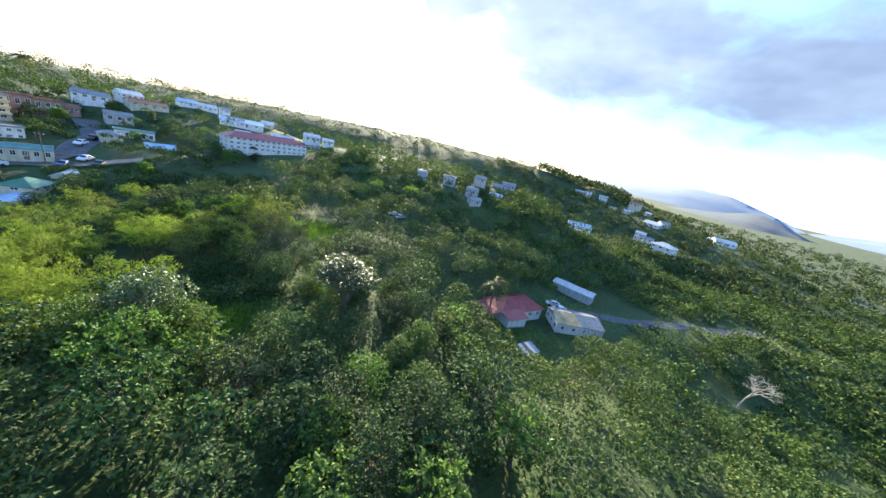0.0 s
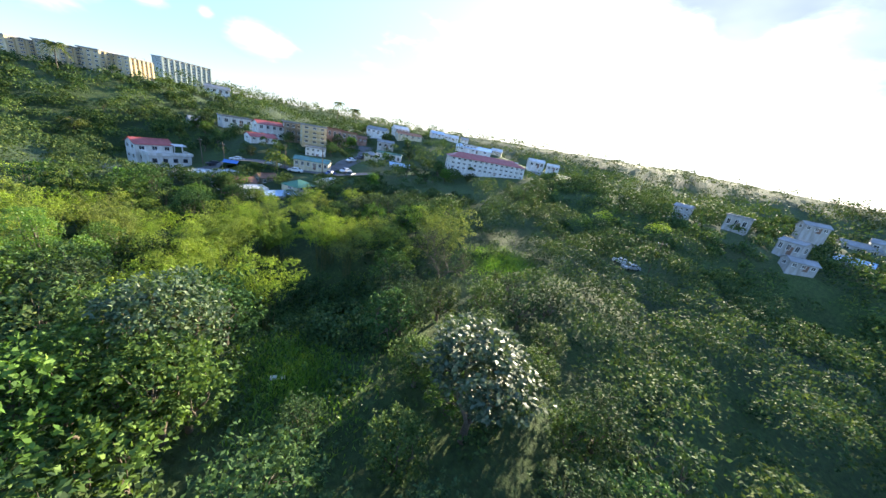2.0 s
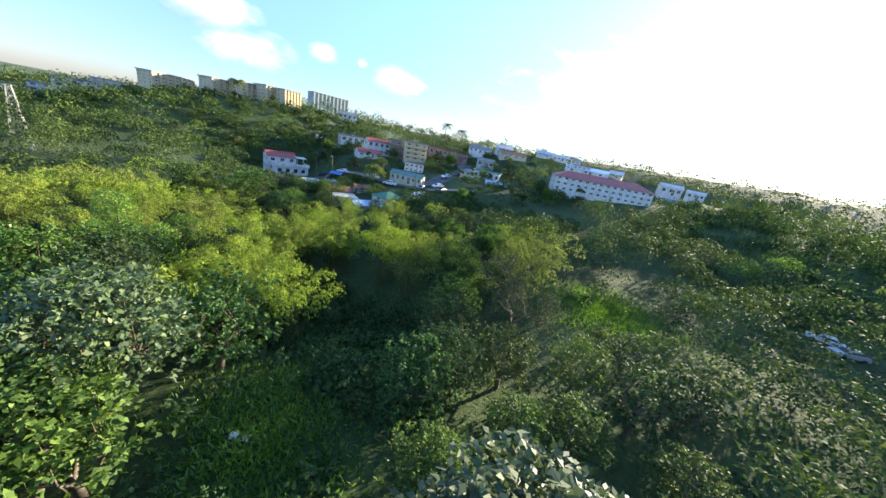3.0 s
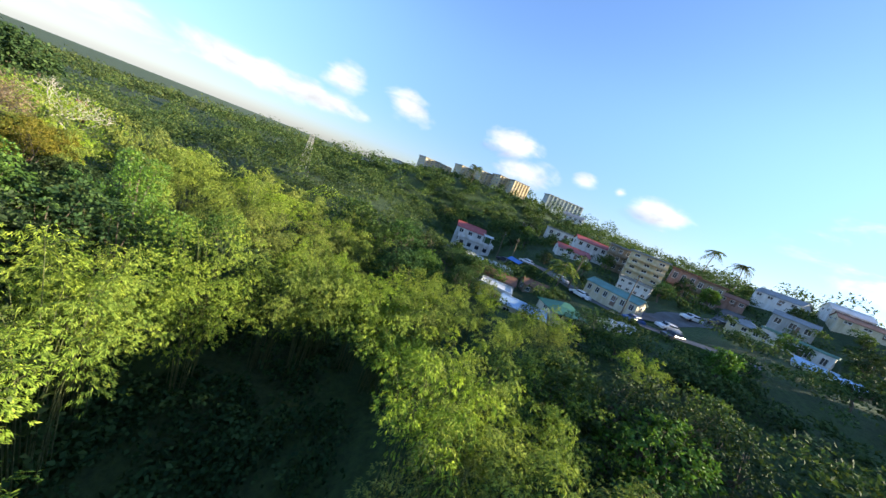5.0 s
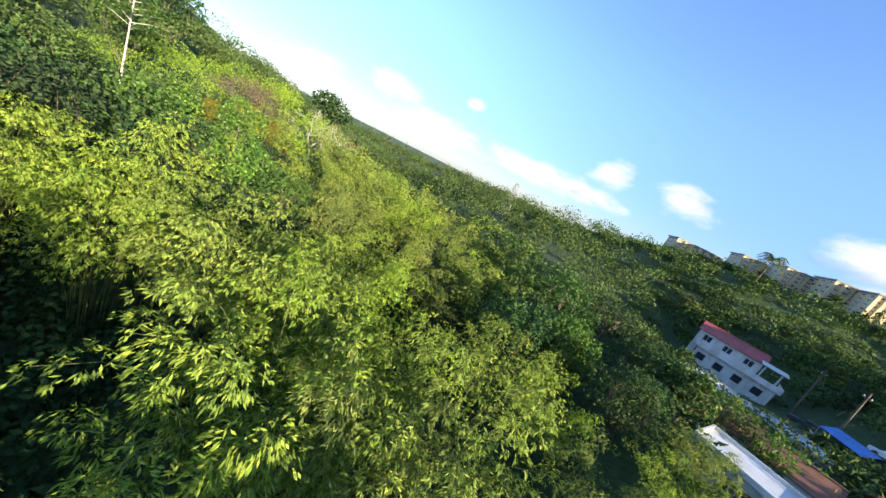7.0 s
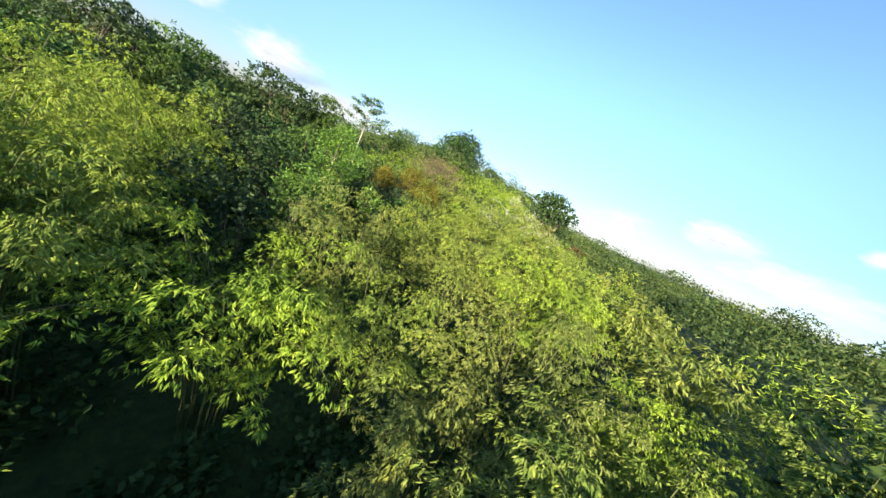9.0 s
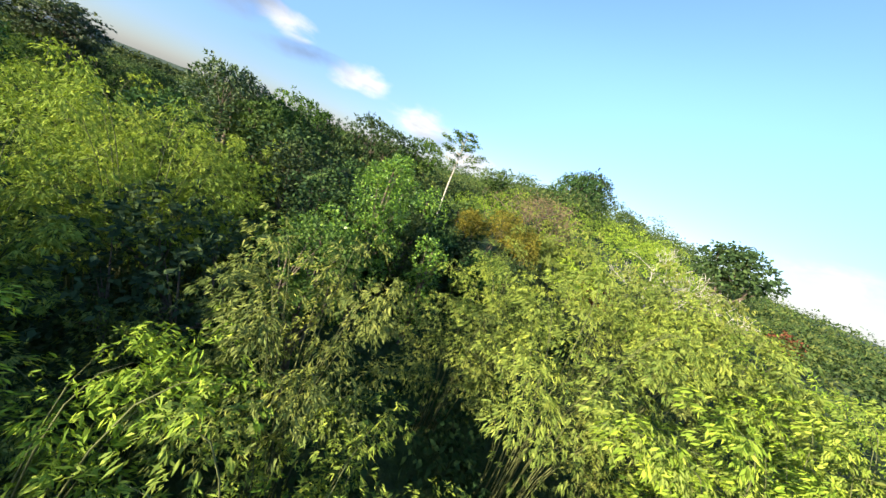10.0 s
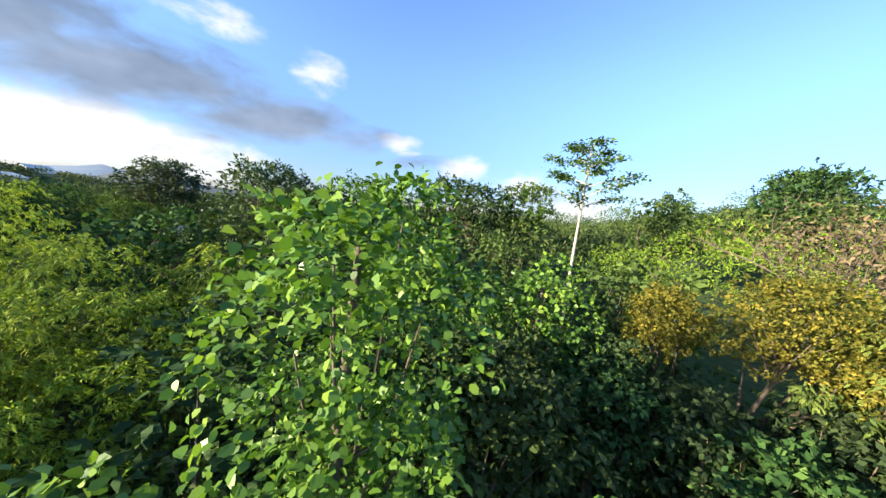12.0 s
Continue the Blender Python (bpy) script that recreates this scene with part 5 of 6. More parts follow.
def windows_on(root, face, w, d, floors, bays, h, size=None, shade=False):
    """Framed windows with panes on one side: face 0 front, 1 right, 2 back, 3 left."""
    span = w if face in (0, 2) else d
    fh = h / floors
    ww, wh = size or (min(1.3, span / bays * 0.5), fh * 0.46)
    t = min(0.1, ww * 0.1)
    xs, zs = (-ww / 2, -ww / 2 + t, -t / 3, t / 3, ww / 2 - t, ww / 2), (-0.06, t, wh - t, wh)
    solid = lambda i, k: 0 <= i < 5 and 0 <= k < 3 and not (k == 1 and i in (1, 3))
    mf, mp = bpy.data.meshes.new("window_frame"), bpy.data.meshes.new("pane")
    v = [(x, yy, z) for yy in (-0.07, 0.02) for z in zs for x in xs]
    f = []
    for k in range(3):
        for i in range(5):
            if not solid(i, k):
                continue
            a, b, c, e = k * 6 + i, k * 6 + i + 1, (k + 1) * 6 + i + 1, (k + 1) * 6 + i
            f.append((a, b, c, e))
            for p, q, di, dk in ((a, b, 0, -1), (b, c, 1, 0), (c, e, 0, 1), (e, a, -1, 0)):
                if not solid(i + di, k + dk):
                    f.append((q, p, p + 24, q + 24))
    mf.from_pydata(v, [], f)
    bp = bmesh.new()
    box(bp, -ww / 2 + t, -0.025, t, ww / 2 - t, 0.015, wh - t)
    bp.to_mesh(mp)
    bp.free()
    mf.materials.append(FRAME_PAINT)
    mp.materials.append(GLASS)
    turn = (0, 90, 180, 270)[face]
    depth = d / 2 if face in (0, 2) else w / 2
    for k in range(floors):
        for i in range(bays):
            x = -span / 2 + span * (i + 0.5) / bays
            win = new("window", mf)
            win.parent = root
            win.matrix_basis = pose(0, 0, 0, 0, 0, turn) @ Matrix.Translation((x, -depth - 0.004, k * fh + fh * 0.34))
            pane = new("pane", mp)
            pane.parent = win


def door_on(root, x, d, high=2.0, wide=0.9):
    bm = bmesh.new()
    box(bm, x - wide / 2, -d / 2 - 0.06, 0, x + wide / 2, -d / 2 + 0.02, high)
    return part("door", bm, DOOR_PAINT, root)


def building(kind, x, y, z, wide, deep, high, heading, style, wall, roof, floors, bays, label):
    root = new(kind)
    tagged(root, label, {"flats": "apartment building", "apartment_block": "apartment building"}.get(kind, kind))
    root.matrix_basis = pose(x, y, z, 0, 0, heading)
    rise = 0.0 if style in ("flat", "terrace") else min(deep * 0.22, high * 0.45)
    h = high - rise
    bm = bmesh.new()
    if style == "gable":
        prof = [(-deep / 2, -4), (deep / 2, -4), (deep / 2, h), (0, h + rise - 0.1), (-deep / 2, h)]
        a = [bm.verts.new((-wide / 2, p, q)) for p, q in prof]
        b = [bm.verts.new((wide / 2, p, q)) for p, q in prof]
        bm.faces.new(a[::-1])
        bm.faces.new(b)
        for i in range(5):
            bm.faces.new((a[i], a[(i + 1) % 5], b[(i + 1) % 5], b[i]))
    else:
        box(bm, -wide / 2, -deep / 2, -4, wide / 2, deep / 2, h)
    part("wall", bm, wall, root)
    roof_on(root, "flat" if style == "terrace" else style, wide, deep, h, rise, roof, 0.25 if high < 4 else 0.35)
    windows_on(root, 0, wide, deep, floors, bays, h)
    for face in (1, 3):
        windows_on(root, face, wide, deep, floors, max(1, min(3, int(deep / 3))), h)
    if style == "terrace" or kind == "apartment_block":
        for k in range(floors):
            bm = bmesh.new()
            zz = k * h / floors
            box(bm, -wide / 2, -deep / 2 - 0.9, zz - 0.08, wide / 2, -deep / 2 - 0.004, zz + 0.06)
            box(bm, -wide / 2, -deep / 2 - 0.9, zz + 0.063, wide / 2, -deep / 2 - 0.8, zz + min(0.9, h / floors * 0.32))
            part("balcony", bm, WALL_WHITE if style == "terrace" else wall, root)
    elif kind == "flats":
        for i in range(bays + 1):
            bm = bmesh.new()
            xx = -wide / 2 + wide * i / bays
            box(bm, xx - 0.35, -deep / 2 - 0.5, -4, xx + 0.35, -deep / 2 - 0.004, h - 0.1)
            part("pier", bm, wall, root)
    else:
        door_on(root, wide * 0.1, deep, min(2.0, h / floors * 0.75))
    return root


for row in SITES:
    building(*row)

# the white house with a red roof below the wooded hill
rw = building("house", -134.6, 21.2, 0.9, 8.6, 6.0, 6.4, 112, "gable", WALL_WHITE, ROOF_RED, 2, 3, "white two-storey house with a red roof and a terrace")
bm = bmesh.new()
box(bm, -3.2, -8.2, -4, 6.6, -3.004, 2.7)
part("annex", bm, WALL_WHITE, rw)
bm = bmesh.new()
box(bm, -3.6, -8.6, 2.703, 7.0, -3.01, 2.9)
part("annex_roof", bm, ROOF_PALE, rw, bevel=0.03)
for x0, y0, x1, y1 in ((-3.6, -8.6, 7.0, -8.5), (-3.6, -8.497, -3.5, -3.1), (6.9, -8.497, 7.0, -3.1)):
    bm = bmesh.new()
    box(bm, x0, y0, 2.903, x1, y1, 3.6)
    part("parapet", bm, WALL_WHITE, rw)
for x in (-2.2, 0.2, 2.6, 5.0):
    bm = bmesh.new()
    box(bm, x - 0.55, -8.26, 0.9, x + 0.55, -8.204, 2.0)
    part("annex_window", bm, GLASS, rw)
for x in (4.6, 6.6):
    bm = bmesh.new()
    box(bm, x - 0.1, -3.3, 2.906, x + 0.1, -3.1, 5.2)
    part("post", bm, WALL_WHITE, rw)
bm = bmesh.new()
slab_roof(bm, [(3.9, -5.4, 5.2), (7.0, -5.4, 5.2), (7.0, -2.6, 5.45), (3.9, -2.6, 5.45)], 0.1)
part("terrace_roof", bm, ROOF_PALE, rw)

# the long apartment house with a red roof
lb = building("apartment_house", -92.0, 119.0, 12.6, 30.0, 8.0, 6.4, 62, "hip", WALL_WHITE, ROOF_RED, 3, 14, "long white three-storey apartment house with a red hipped roof")

# ---- hamlet below the start: red-roofed house, grey house, store and shed ----
rh = new("house")
tagged(rh, "white bungalow with a rusty red hipped metal roof", "house")
rh.matrix_basis = pose(14.2, 74.0, -7.2, 0, 0, 38) @ Matrix.Diagonal((0.86, 0.86, 0.92, 1.0))
bm = bmesh.new()
box(bm, -8, -4.4, -3, 8, 4.4, 3.2)
part("wall", bm, WALL_WHITE, rh)
roof_on(rh, "hip", 16, 8.8, 3.2, 2.0, ROOF_RED, 0.55, 0.1, 22)
bm = bmesh.new()
box(bm, -11.6, -3.4, -3, -8.004, 3.2, 0.1)
part("veranda_floor", bm, CONCRETE, rh)
for px, py in ((-11.4, -3.2), (-11.4, 0), (-11.4, 3.0)):
    bm = bmesh.new()
    box(bm, px - 0.09, py - 0.09, 0.103, px + 0.09, py + 0.09, 2.5)
    part("post", bm, WALL_WHITE, rh)
bm = bmesh.new()
slab_roof(bm, [(-12.1, -3.9, 2.55), (-8.1, -3.9, 3.1), (-8.1, 3.7, 3.1), (-12.1, 3.7, 2.55)], 0.08)
part("veranda_roof", bm, ROOF_RED, rh)
bm = bmesh.new()
box(bm, -8.0, -7.4, -3, -1.2, -4.404, 2.7)
part("front_wing", bm, WALL_WHITE, rh)
bm = bmesh.new()
slab_roof(bm, [(-8.4, -7.9, 2.75), (-0.8, -7.9, 2.75), (-0.8, -4.2, 3.5), (-8.4, -4.2, 3.5)], 0.08)
part("wing_roof", bm, ROOF_RED, rh)
windows_on(rh, 0, 16, 8.8, 1, 5, 3.2, (1.2, 1.1))
windows_on(rh, 1, 16, 8.8, 1, 2, 3.2, (1.2, 1.1))

gh = new("house")
tagged(gh, "grey house with a tan and grey sheet roof and open stalls", "house")
gh.matrix_basis = pose(30.6, 75.4, -7.6, 0, 0, 10) @ Matrix.Diagonal((0.7, 0.72, 0.86, 1.0))
bm = bmesh.new()
box(bm, -8.5, -5.2, -3, 8.5, 5.2, 3.0)
part("wall", bm, WALL_WHITE, gh)
for x0, x1, mat in ((-9, -0.05, ROOF_TAN), (0.05, 9, ROOF_GREY)):
    bm = bmesh.new()
    pts = [(x0, -5.9, 3.15), (x1, -5.9, 3.15), (x1, 0.6, 4.3), (x0, 0.6, 4.3)]
    slab_roof(bm, pts, 0.08)
    seamed(part("roof_slope", bm, mat, gh), mat, pts, 12)
bm = bmesh.new()
pts = [(9, 5.9, 3.15), (-9, 5.9, 3.15), (-9, 0.7, 4.3), (9, 0.7, 4.3)]
slab_roof(bm, pts, 0.08)
seamed(part("roof_slope", bm, ROOF_GREY, gh), ROOF_GREY, pts, 22)
for i in range(7):
    bm = bmesh.new()
    box(bm, 2.0 + i * 1.05, -5.75, -1, 2.35 + i * 1.05, -5.204, 2.7)
    part("pier", bm, WALL_WHITE, gh)
windows_on(gh, 3, 17, 10.4, 1, 3, 3.0, (1.3, 1.1))
windows_on(gh, 0, 17, 10.4, 1, 4, 3.0, (1.1, 1.1))

ls = new("warehouse")
tagged(ls, "long low store with a pale grey sheet metal roof", "warehouse")
ls.matrix_basis = pose(36.4, 99.2, -7.6, 0, 0, -31) @ Matrix.Diagonal((0.64, 0.7, 0.85, 1.0))
bm = bmesh.new()
box(bm, -10, -3.2, -3, 10, 3.2, 3.0)
part("wall", bm, WALL_GREY, ls)
roof_on(ls, "gable", 20, 6.4, 3.0, 1.1, ROOF_PALE, 0.4, 0.08, 26)

sh = new("shed")
tagged(sh, "small shed with a patched white and brown sheet roof", "shed")
sh.matrix_basis = pose(16.4, 55.7, -7.0, 0, 0, 40) @ Matrix.Diagonal((0.78, 0.78, 0.9, 1.0))
bm = bmesh.new()
box(bm, -2.2, -1.6, -2, 2.2, 1.6, 2.1)
part("wall", bm, CONCRETE, sh)
for i, mat in enumerate((ROOF_PALE, ROOF_RUST, ROOF_PALE, ROOF_GREY)):
    bm = bmesh.new()
    slab_roof(bm, [(-2.5 + i * 1.25, -2.0, 2.1), (-1.27 + i * 1.25, -2.0, 2.1), (-1.27 + i * 1.25, 1.9, 2.7), (-2.5 + i * 1.25, 1.9, 2.7)], 0.05)
    part("roof_sheet", bm, mat, sh)
bm = bmesh.new()
box(bm, -0.5, -1.66, 0.6, 0.5, -1.604, 1.5)
part("opening", bm, GLASS, sh)

# pale slab lying in the clearing
ws = new("slab")
tagged(ws, "white board lying in the grassy clearing", "board")
ws.matrix_basis = pose(-30.8, 31.7, land(-30.8, 31.7) + 0.12, 6, 0, 70)
bm = bmesh.new()
box(bm, -0.6, -0.24, 0, 0.6, 0.24, 0.06)
part("board", bm, WALL_WHITE, ws, bevel=0.02)


# ---- street ----
def ribbon(name, pts, wide, lift, mat, label, category):
    """A road along a line, laid on the ground."""
    fine = []
    for (x0, y0), (x1, y1) in zip(pts, pts[1:]):
        n = max(2, int(math.hypot(x1 - x0, y1 - y0) / 2))
        fine += [(x0 + (x1 - x0) * k / n, y0 + (y1 - y0) * k / n) for k in range(n)]
    fine.append(pts[-1])
    v, f = [], []
    for i, (x, y) in enumerate(fine):
        a, b = fine[max(i - 1, 0)], fine[min(i + 1, len(fine) - 1)]
        d = Vector((b[0] - a[0], b[1] - a[1])).normalized()
        z = max(land(x - d.y * s, y + d.x * s) for s in (-wide / 2, 0, wide / 2)) + lift
        v += [(x - d.y * wide / 2, y + d.x * wide / 2, z), (x + d.y * wide / 2, y - d.x * wide / 2, z),
              (x - d.y * wide / 2, y + d.x * wide / 2, z - 1.2), (x + d.y * wide / 2, y - d.x * wide / 2, z - 1.2)]
    for i in range(len(fine) - 1):
        k = i * 4
        f += [(k, k + 1, k + 5, k + 4), (k, k + 4, k + 6, k + 2), (k + 1, k + 3, k + 7, k + 5)]
    ob = mesh_object(name, v, f, mat, mats=[mat, GROUND])
    for i, p in enumerate(ob.data.polygons):
        p.material_index = 1 if i % 3 else 0
    return tagged(ob, label, category, kind="structure")


ribbon("road", [(-121, 12), (-121.5, 22), (-123, 31), (-124, 38), (-119, 47), (-111, 58), (-113, 70), (-124, 84), (-140, 92)], 6.0, 0.08, ASPHALT, "grey asphalt village street", "road")
ribbon("road_2", [(-111, 58), (-104, 66), (-98, 78)], 5.0, 0.1, ASPHALT, "side street with parked cars", "road")
ribbon("road_3", [(30, 84), (52, 88), (72, 96), (100, 104)], 4.0, 0.08, ASPHALT, "narrow grey lane past the store", "road")

CAR_PAINTS = [paint("car_paint_" + n, c, 0.3, 0.05) for n, c in (("white", (0.75, 0.75, 0.75)), ("silver", (0.45, 0.46, 0.48)), ("blue", (0.06, 0.12, 0.3)), ("dark", (0.04, 0.04, 0.05)))]
RUBBER = paint("rubber", (0.02, 0.02, 0.02), 0.8, 0.2)


def car(mat, label):
    root = new("car")
    tagged(root, label, "car", "parked cars")
    side = [(-2.1, 0.35), (-2.1, 0.8), (-1.25, 0.92), (-0.6, 1.42), (0.9, 1.45), (1.6, 0.98), (2.1, 0.9), (2.12, 0.35)]
    bm = bmesh.new()
    a = [bm.verts.new((x, -0.85 if z < 1.0 else -0.66, z)) for x, z in side]
    b = [bm.verts.new((x, 0.85 if z < 1.0 else 0.66, z)) for x, z in side]
    bm.faces.new(a)
    bm.faces.new(b[::-1])
    for i in range(8):
        bm.faces.new((a[i], b[i], b[(i + 1) % 8], a[(i + 1) % 8]))
    bmesh.ops.recalc_face_normals(bm, faces=bm.faces)
    part("body", bm, mat, root, bevel=0.05)
    for pts in ([(-1.16, -0.6, 1.0), (-1.16, 0.6, 1.0), (-0.68, 0.55, 1.38), (-0.68, -0.55, 1.38)], [(1.52, -0.6, 1.06), (0.98, -0.55, 1.4), (0.98, 0.55, 1.4), (1.52, 0.6, 1.06)]):
        bm = bmesh.new()
        slab_roof(bm, [(x + (0.03 if x > 0 else -0.03), y, z + 0.03) for x, y, z in pts], 0.02)
        part("windscreen", bm, GLASS, root)
    for s in (-1, 1):
        bm = bmesh.new()
        box(bm, -0.7, s * 0.79 - 0.02, 1.02, 1.1, s * 0.79 + 0.02, 1.32)
        part("side_window", bm, GLASS, root)
        for x in (-1.3, 1.3):
            bm = bmesh.new()
            bmesh.ops.create_cone(bm, cap_ends=True, segments=14, radius1=0.32, radius2=0.32, depth=0.2, matrix=Matrix.Translation((x, s * 0.8, 0.32)) @ pose(0, 0, 0, 90))
            part("wheel", bm, RUBBER, root)
    return root


cars = [car(p, lab) for p, lab in zip(CAR_PAINTS, ("white parked car on the street", "silver parked car on the street", "dark blue parked car on the street", "black parked car on the street"))]
placed = set()
for x, y, turn, k in ((-110, 54.5, 60, 0), (-116.5, 75, 125, 0), (-105, 63.5, 130, 2), (-101.5, 68.5, 130, 3), (-106.5, 69, 120, 0), 
                      (-124, 41.5, 60, 0), (-125.4, 35.6, 96, 3), (-117, 50, 50, 1), (-121, 81, 130, 3), (28.6, 82.4, 10, 0), (27.0, 84.6, 8, 1), (-31.5, 110, 20, 0), (-28, 106, 60, 1)):
    m = pose(x, y, land(x, y) + 0.1, 0, 0, turn)
    if k in placed:
        copy_thing(cars[k], m)
    else:
        placed.add(k)
        cars[k].matrix_basis = m

# roofs crowded below the street
for x, y, z, w, d, h, a, st, wl, rf, lab in (
        (-93, 46, -0.8, 7.2, 3.8, 3.6, 100, "gable", WALL_CREAM, ROOF_BLUE, "long building with a pale blue sheet metal roof"),
        (-97, 52, 0.8, 6.5, 5.5, 4.2, 120, "hip", WALL_CREAM, ROOF_GREEN, "house with a green metal roof and a railed terrace"),
        (-104, 38, 0.4, 9, 5, 3.2, 100, "gable", WALL_WHITE, ROOF_RUST, "white house with a rusty red roof"),
        (-94.6, 40.6, 0.4, 5, 4, 2.4, 100, "flat", WALL_WHITE, ROOF_PALE, "white house with a bare flat roof terrace"),
        (-107, 46, 1.6, 5, 4, 2.8, 110, "gable", WALL_TAN, ROOF_RUST, "shack with a rusty sheet roof"),
        (-115.6, 29, 0.2, 7, 4.0, 2.4, 112, "gable", WALL_GREY, ROOF_PALE, "low shed with a patchy pale sheet roof below the white house"),
        (-114, 36.5, 0.2, 6, 4, 2.4, 118, "flat", WALL_WHITE, ROOF_PALE, "small white flat-roofed house beside the street"),
        (-100, 61, 2.6, 6, 4, 2.8, 130, "gable", WALL_CREAM, ROOF_PALE, "small house with a pale sheet roof")):
    building("house", x, y, z, w, d, h, a, st, wl, rf, 1 if h < 4 else 2, 3, lab)


def awning(x, y, turn):
    root = new("awning")
    tagged(root, "blue tarpaulin awning on thin posts beside the street", "awning")
    root.matrix_basis = pose(x, y, land(x, y), 0, 0, turn)
    bm = bmesh.new()
    slab_roof(bm, [(-2, -1.5, 2.3), (2, -1.5, 2.3), (2, 0, 3.0), (-2, 0, 3.0)], 0.03)
    slab_roof(bm, [(-2, 0, 3.0), (2, 0, 3.0), (2, 1.5, 2.3), (-2, 1.5, 2.3)], 0.03)
    part("cover", bm, PLASTIC_BLUE, root)
    for px in (-1.9, 1.9):
        for py in (-1.4, 1.4):
            bm = bmesh.new()
            box(bm, px - 0.04, py - 0.04, -0.3, px + 0.04, py + 0.04, 2.3)
            part("post", bm, STEEL, root)


awning(-119.6, 39.4, 60)

# low white wall along the street before the white house
kw = new("roadside_wall")
tagged(kw, "low white concrete wall along the village street", "wall")
kw.matrix_basis = pose(-119.2, 31.5, land(-119.2, 31.5), 0, 0, 99)
bm = bmesh.new()
box(bm, -5.0, -0.12, -1.0, 5.0, 0.12, 0.65)
part("wall", bm, WALL_WHITE, kw, bevel=0.02)
bm = bmesh.new()
box(bm, -5.05, -0.18, 0.653, 5.05, 0.18, 0.75)
part("coping", bm, CONCRETE, kw, bevel=0.02)


def pole(x, y, high, lean=0.0, label="leaning wooden utility pole with a crossarm"):
    root = new("utility_pole")
    tagged(root, label, "pole", "utility poles")
    root.matrix_basis = pose(x, y, land(x, y), lean, 0, 30)
    t = Tubes()
    t.add([(0, 0, -0.5), (0, 0, high * 0.5), (0, 0, high)], 0.13, 0.09, 8)
    t.object("shaft", TIMBER, root)
    bm = bmesh.new()
    box(bm, -0.9, -0.06, high - 0.7, 0.9, 0.06, high - 0.58)
    part("crossarm", bm, TIMBER, root)
    for k in (-0.8, 0.0, 0.8):
        bm = bmesh.new()
        bmesh.ops.create_cone(bm, cap_ends=True, segments=8, radius1=0.05, radius2=0.03, depth=0.16, matrix=Matrix.Translation((k, 0, high - 0.5)))
        part("insulator", bm, WALL_WHITE, root)


for x, y, h, lean in ((-121, 38, 8, 4), (-112, 52, 8, -3), (-108, 62, 8, 2), (-62, 106, 9, 0), (-24, 104, 9, 5), (-128, 33, 8, 3)):
    pole(x, y, h, lean)


def pylon(x, y, z, high):
    """A lattice mast: four legs, rings and diagonal braces, and three crossarms."""
    root = new("pylon")
    tagged(root, "grey steel lattice power pylon among trees", "pylon")
    root.matrix_basis = pose(x, y, z, 0, 0, 25)
    half = lambda t: 1.5 * (1 - t) + 0.35 * t
    corners = ((-1, -1), (1, -1), (1, 1), (-1, 1))
    for cx, cy in corners:
        t = Tubes()
        t.add([(cx * 1.5, cy * 1.5, -1), (cx * half(0.5), cy * half(0.5), high * 0.5), (cx * 0.35, cy * 0.35, high)], 0.09, 0.06, 5)
        t.object("leg", STEEL, root)
    for k in range(9):
        a, b = k / 9, (k + 1) / 9
        t = Tubes()
        for i in range(4):
            (c0, c1), (e0, e1) = corners[i], corners[(i + 1) % 4]
            p, q = half(a), half(b)
            t.add([(c0 * p, c1 * p, high * a), (e0 * q, e1 * q, high * b)], 0.04, 0.04, 4)
            t.add([(e0 * p, e1 * p, high * a), (c0 * q, c1 * q, high * b)], 0.04, 0.04, 4)
            t.add([(c0 * q, c1 * q, high * b), (e0 * q, e1 * q, high * b)], 0.04, 0.04, 4)
        tagged(t.object("brace", STEEL, root), kind="stuff")
    for k, w in ((0.72, 2.4), (0.84, 2.0), (0.96, 1.6)):
        t = Tubes()
        t.add([(-w, 0, high * k), (0, 0, high * k + 0.25), (w, 0, high * k)], 0.06, 0.06, 5)
        t.object("crossarm", STEEL, root)


pylon(-110.0, -25.0, 0.8, 14.0)


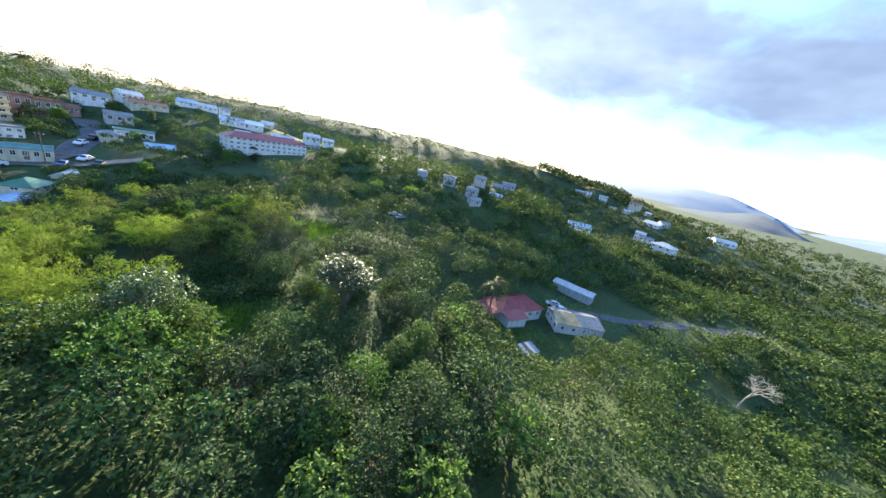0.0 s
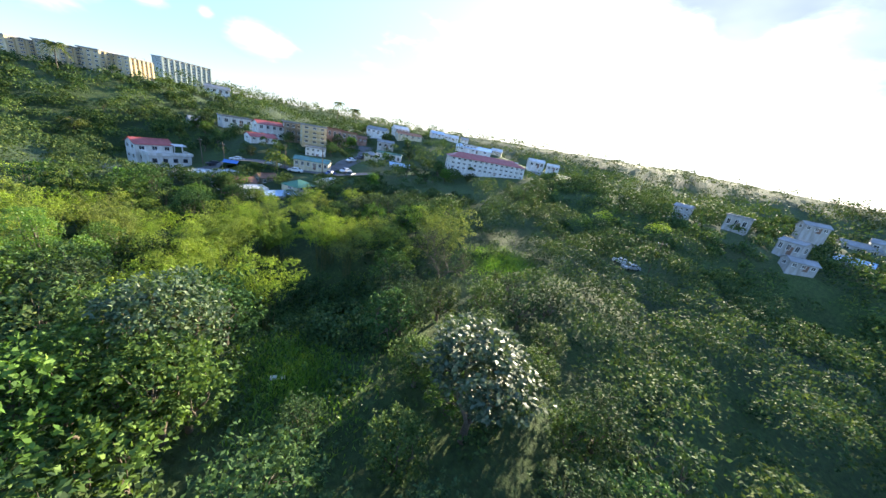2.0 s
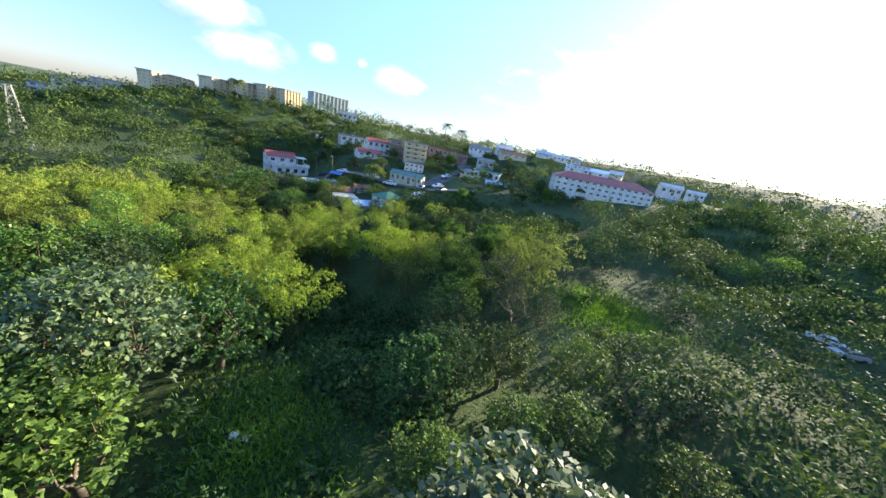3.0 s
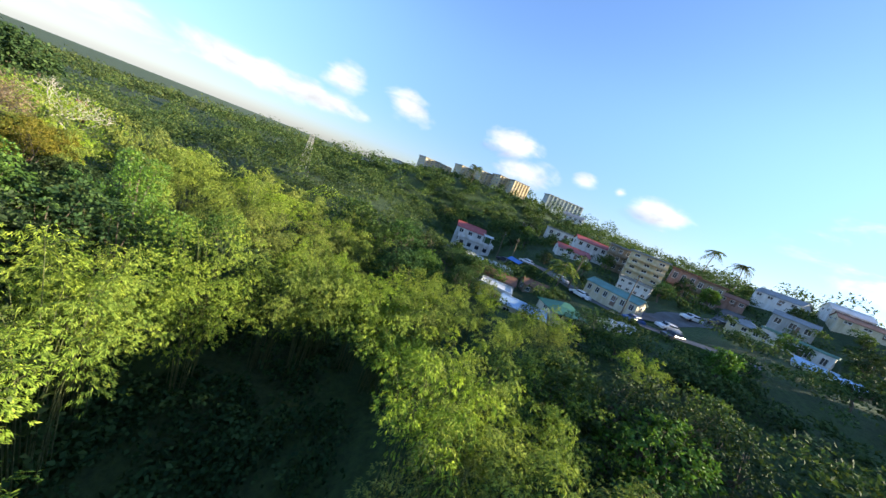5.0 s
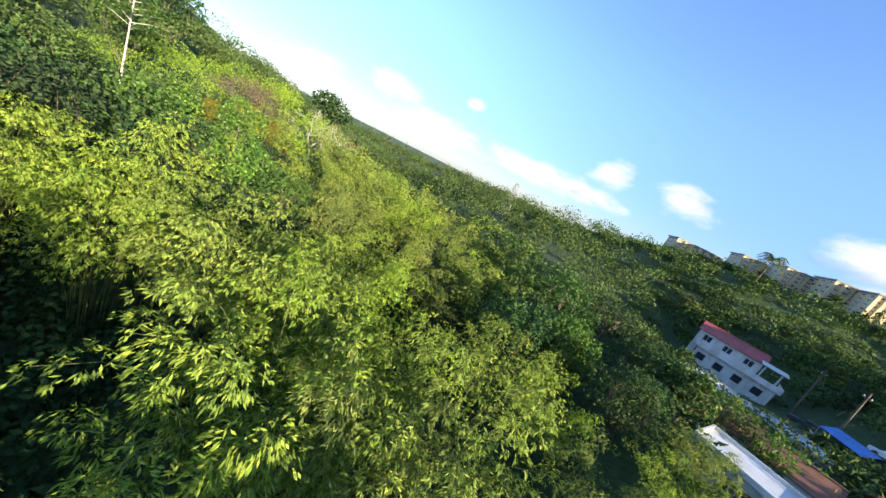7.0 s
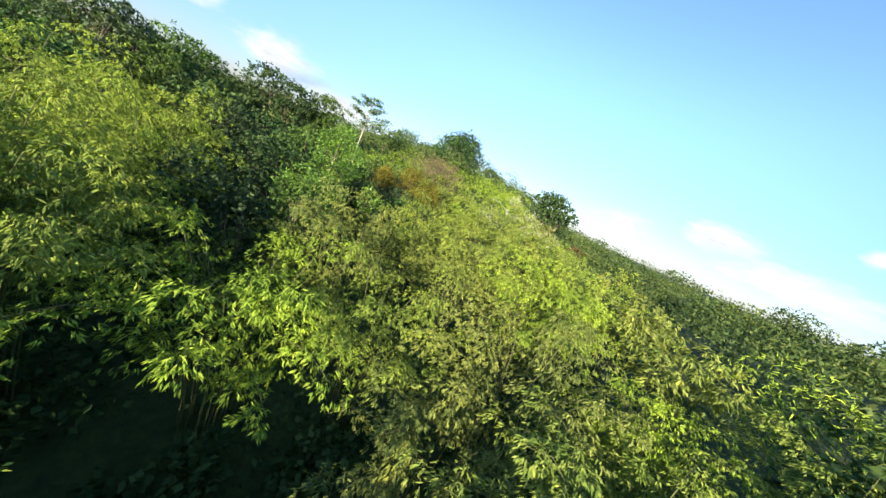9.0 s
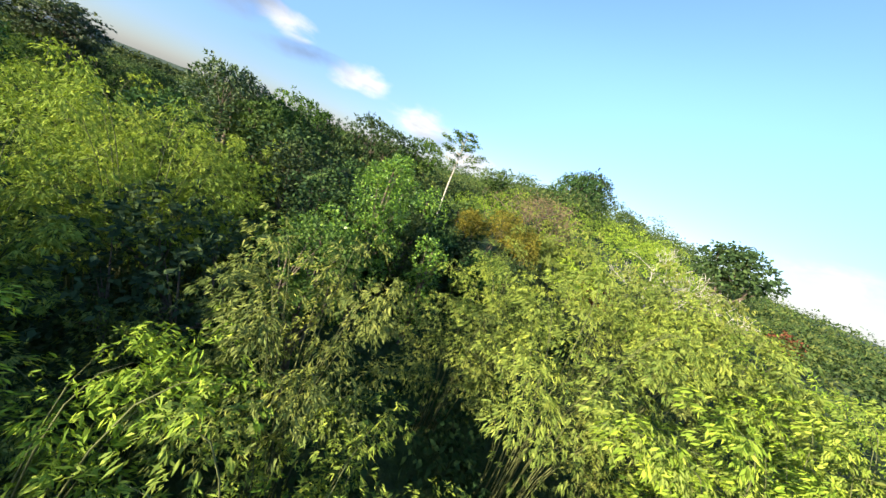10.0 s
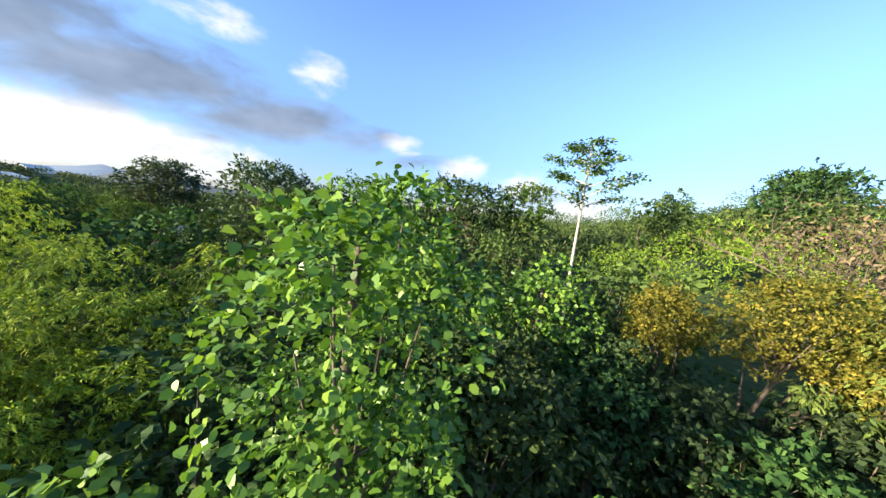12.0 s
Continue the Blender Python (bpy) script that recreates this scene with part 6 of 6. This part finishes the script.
# trees and bushes in the yards of the village
YARD = [broadleaf(101, 6.0, 2.4, 18, 70, 0.4, 0.24, LEAF_DARK, "small dark green yard tree between the houses"), broadleaf(102, 5.0, 2.2, 18, 70, 0.4, 0.24, LEAF_GREEN, "leafy green yard tree beside a house"),
        broadleaf(103, 3.0, 1.7, 14, 56, 0.34, 0.2, LEAF_FAR, "round green garden bush")]
ROADS = [(-121, 12), (-121.5, 22), (-123, 31), (-124, 38), (-119, 47), (-111, 58), (-113, 70), (-124, 84), (-140, 92), (-104, 66), (-98, 78)]
PLOTS = [(s[1], s[2], max(s[4], s[5])) for s in SITES] + [(-137, 21, 17), (-92, 46, 9), (-97, 52, 7), (-104, 38, 9), (-99, 41, 5), (-107, 46, 5), (-100, 61, 6), (-118.5, 42.5, 4), (-121, 31, 8), (-114, 36.5, 6)]
yr = random.Random(12)
planted = 0
while planted < 60:
    x, y = yr.uniform(-165, -84), yr.uniform(10, 110)
    if any(math.hypot(x - a, y - b) < c * 0.5 + 1.6 for a, b, c in PLOTS):
        continue
    on_road = False
    for (x0, y0), (x1, y1) in zip(ROADS, ROADS[1:]):
        for k in range(9):
            on_road = on_road or math.hypot(x - x0 - (x1 - x0) * k / 8, y - y0 - (y1 - y0) * k / 8) < 4.6
    if on_road or outlook(x, y) - land(x, y) < 4.0:
        continue
    tagged(put(yr.choice(YARD), x, y, yr.uniform(0.55, 1.05)), group="yard trees")
    planted += 1
bushes = []
while len(bushes) < 260:
    x, y = yr.uniform(-170, -84), yr.uniform(5, 112)
    if any(math.hypot(x - a, y - b) < c * 0.5 + 1.4 for a, b, c in PLOTS):
        continue
    if min(math.hypot(x - x0 - (x1 - x0) * k / 8, y - y0 - (y1 - y0) * k / 8) for (x0, y0), (x1, y1) in zip(ROADS, ROADS[1:]) for k in range(9)) < 4.2:
        continue
    if outlook(x, y) - land(x, y) < 2.0:
        continue
    bushes.append((x, y, yr.uniform(1.0, 2.4), yr.uniform(1.4, 4.2), yr.uniform(0.1, 0.9)))
woods_of("yard_greenery", LEAF_FAR, 14, bushes, 150, 0.45, "bushes and low trees in the village yards")
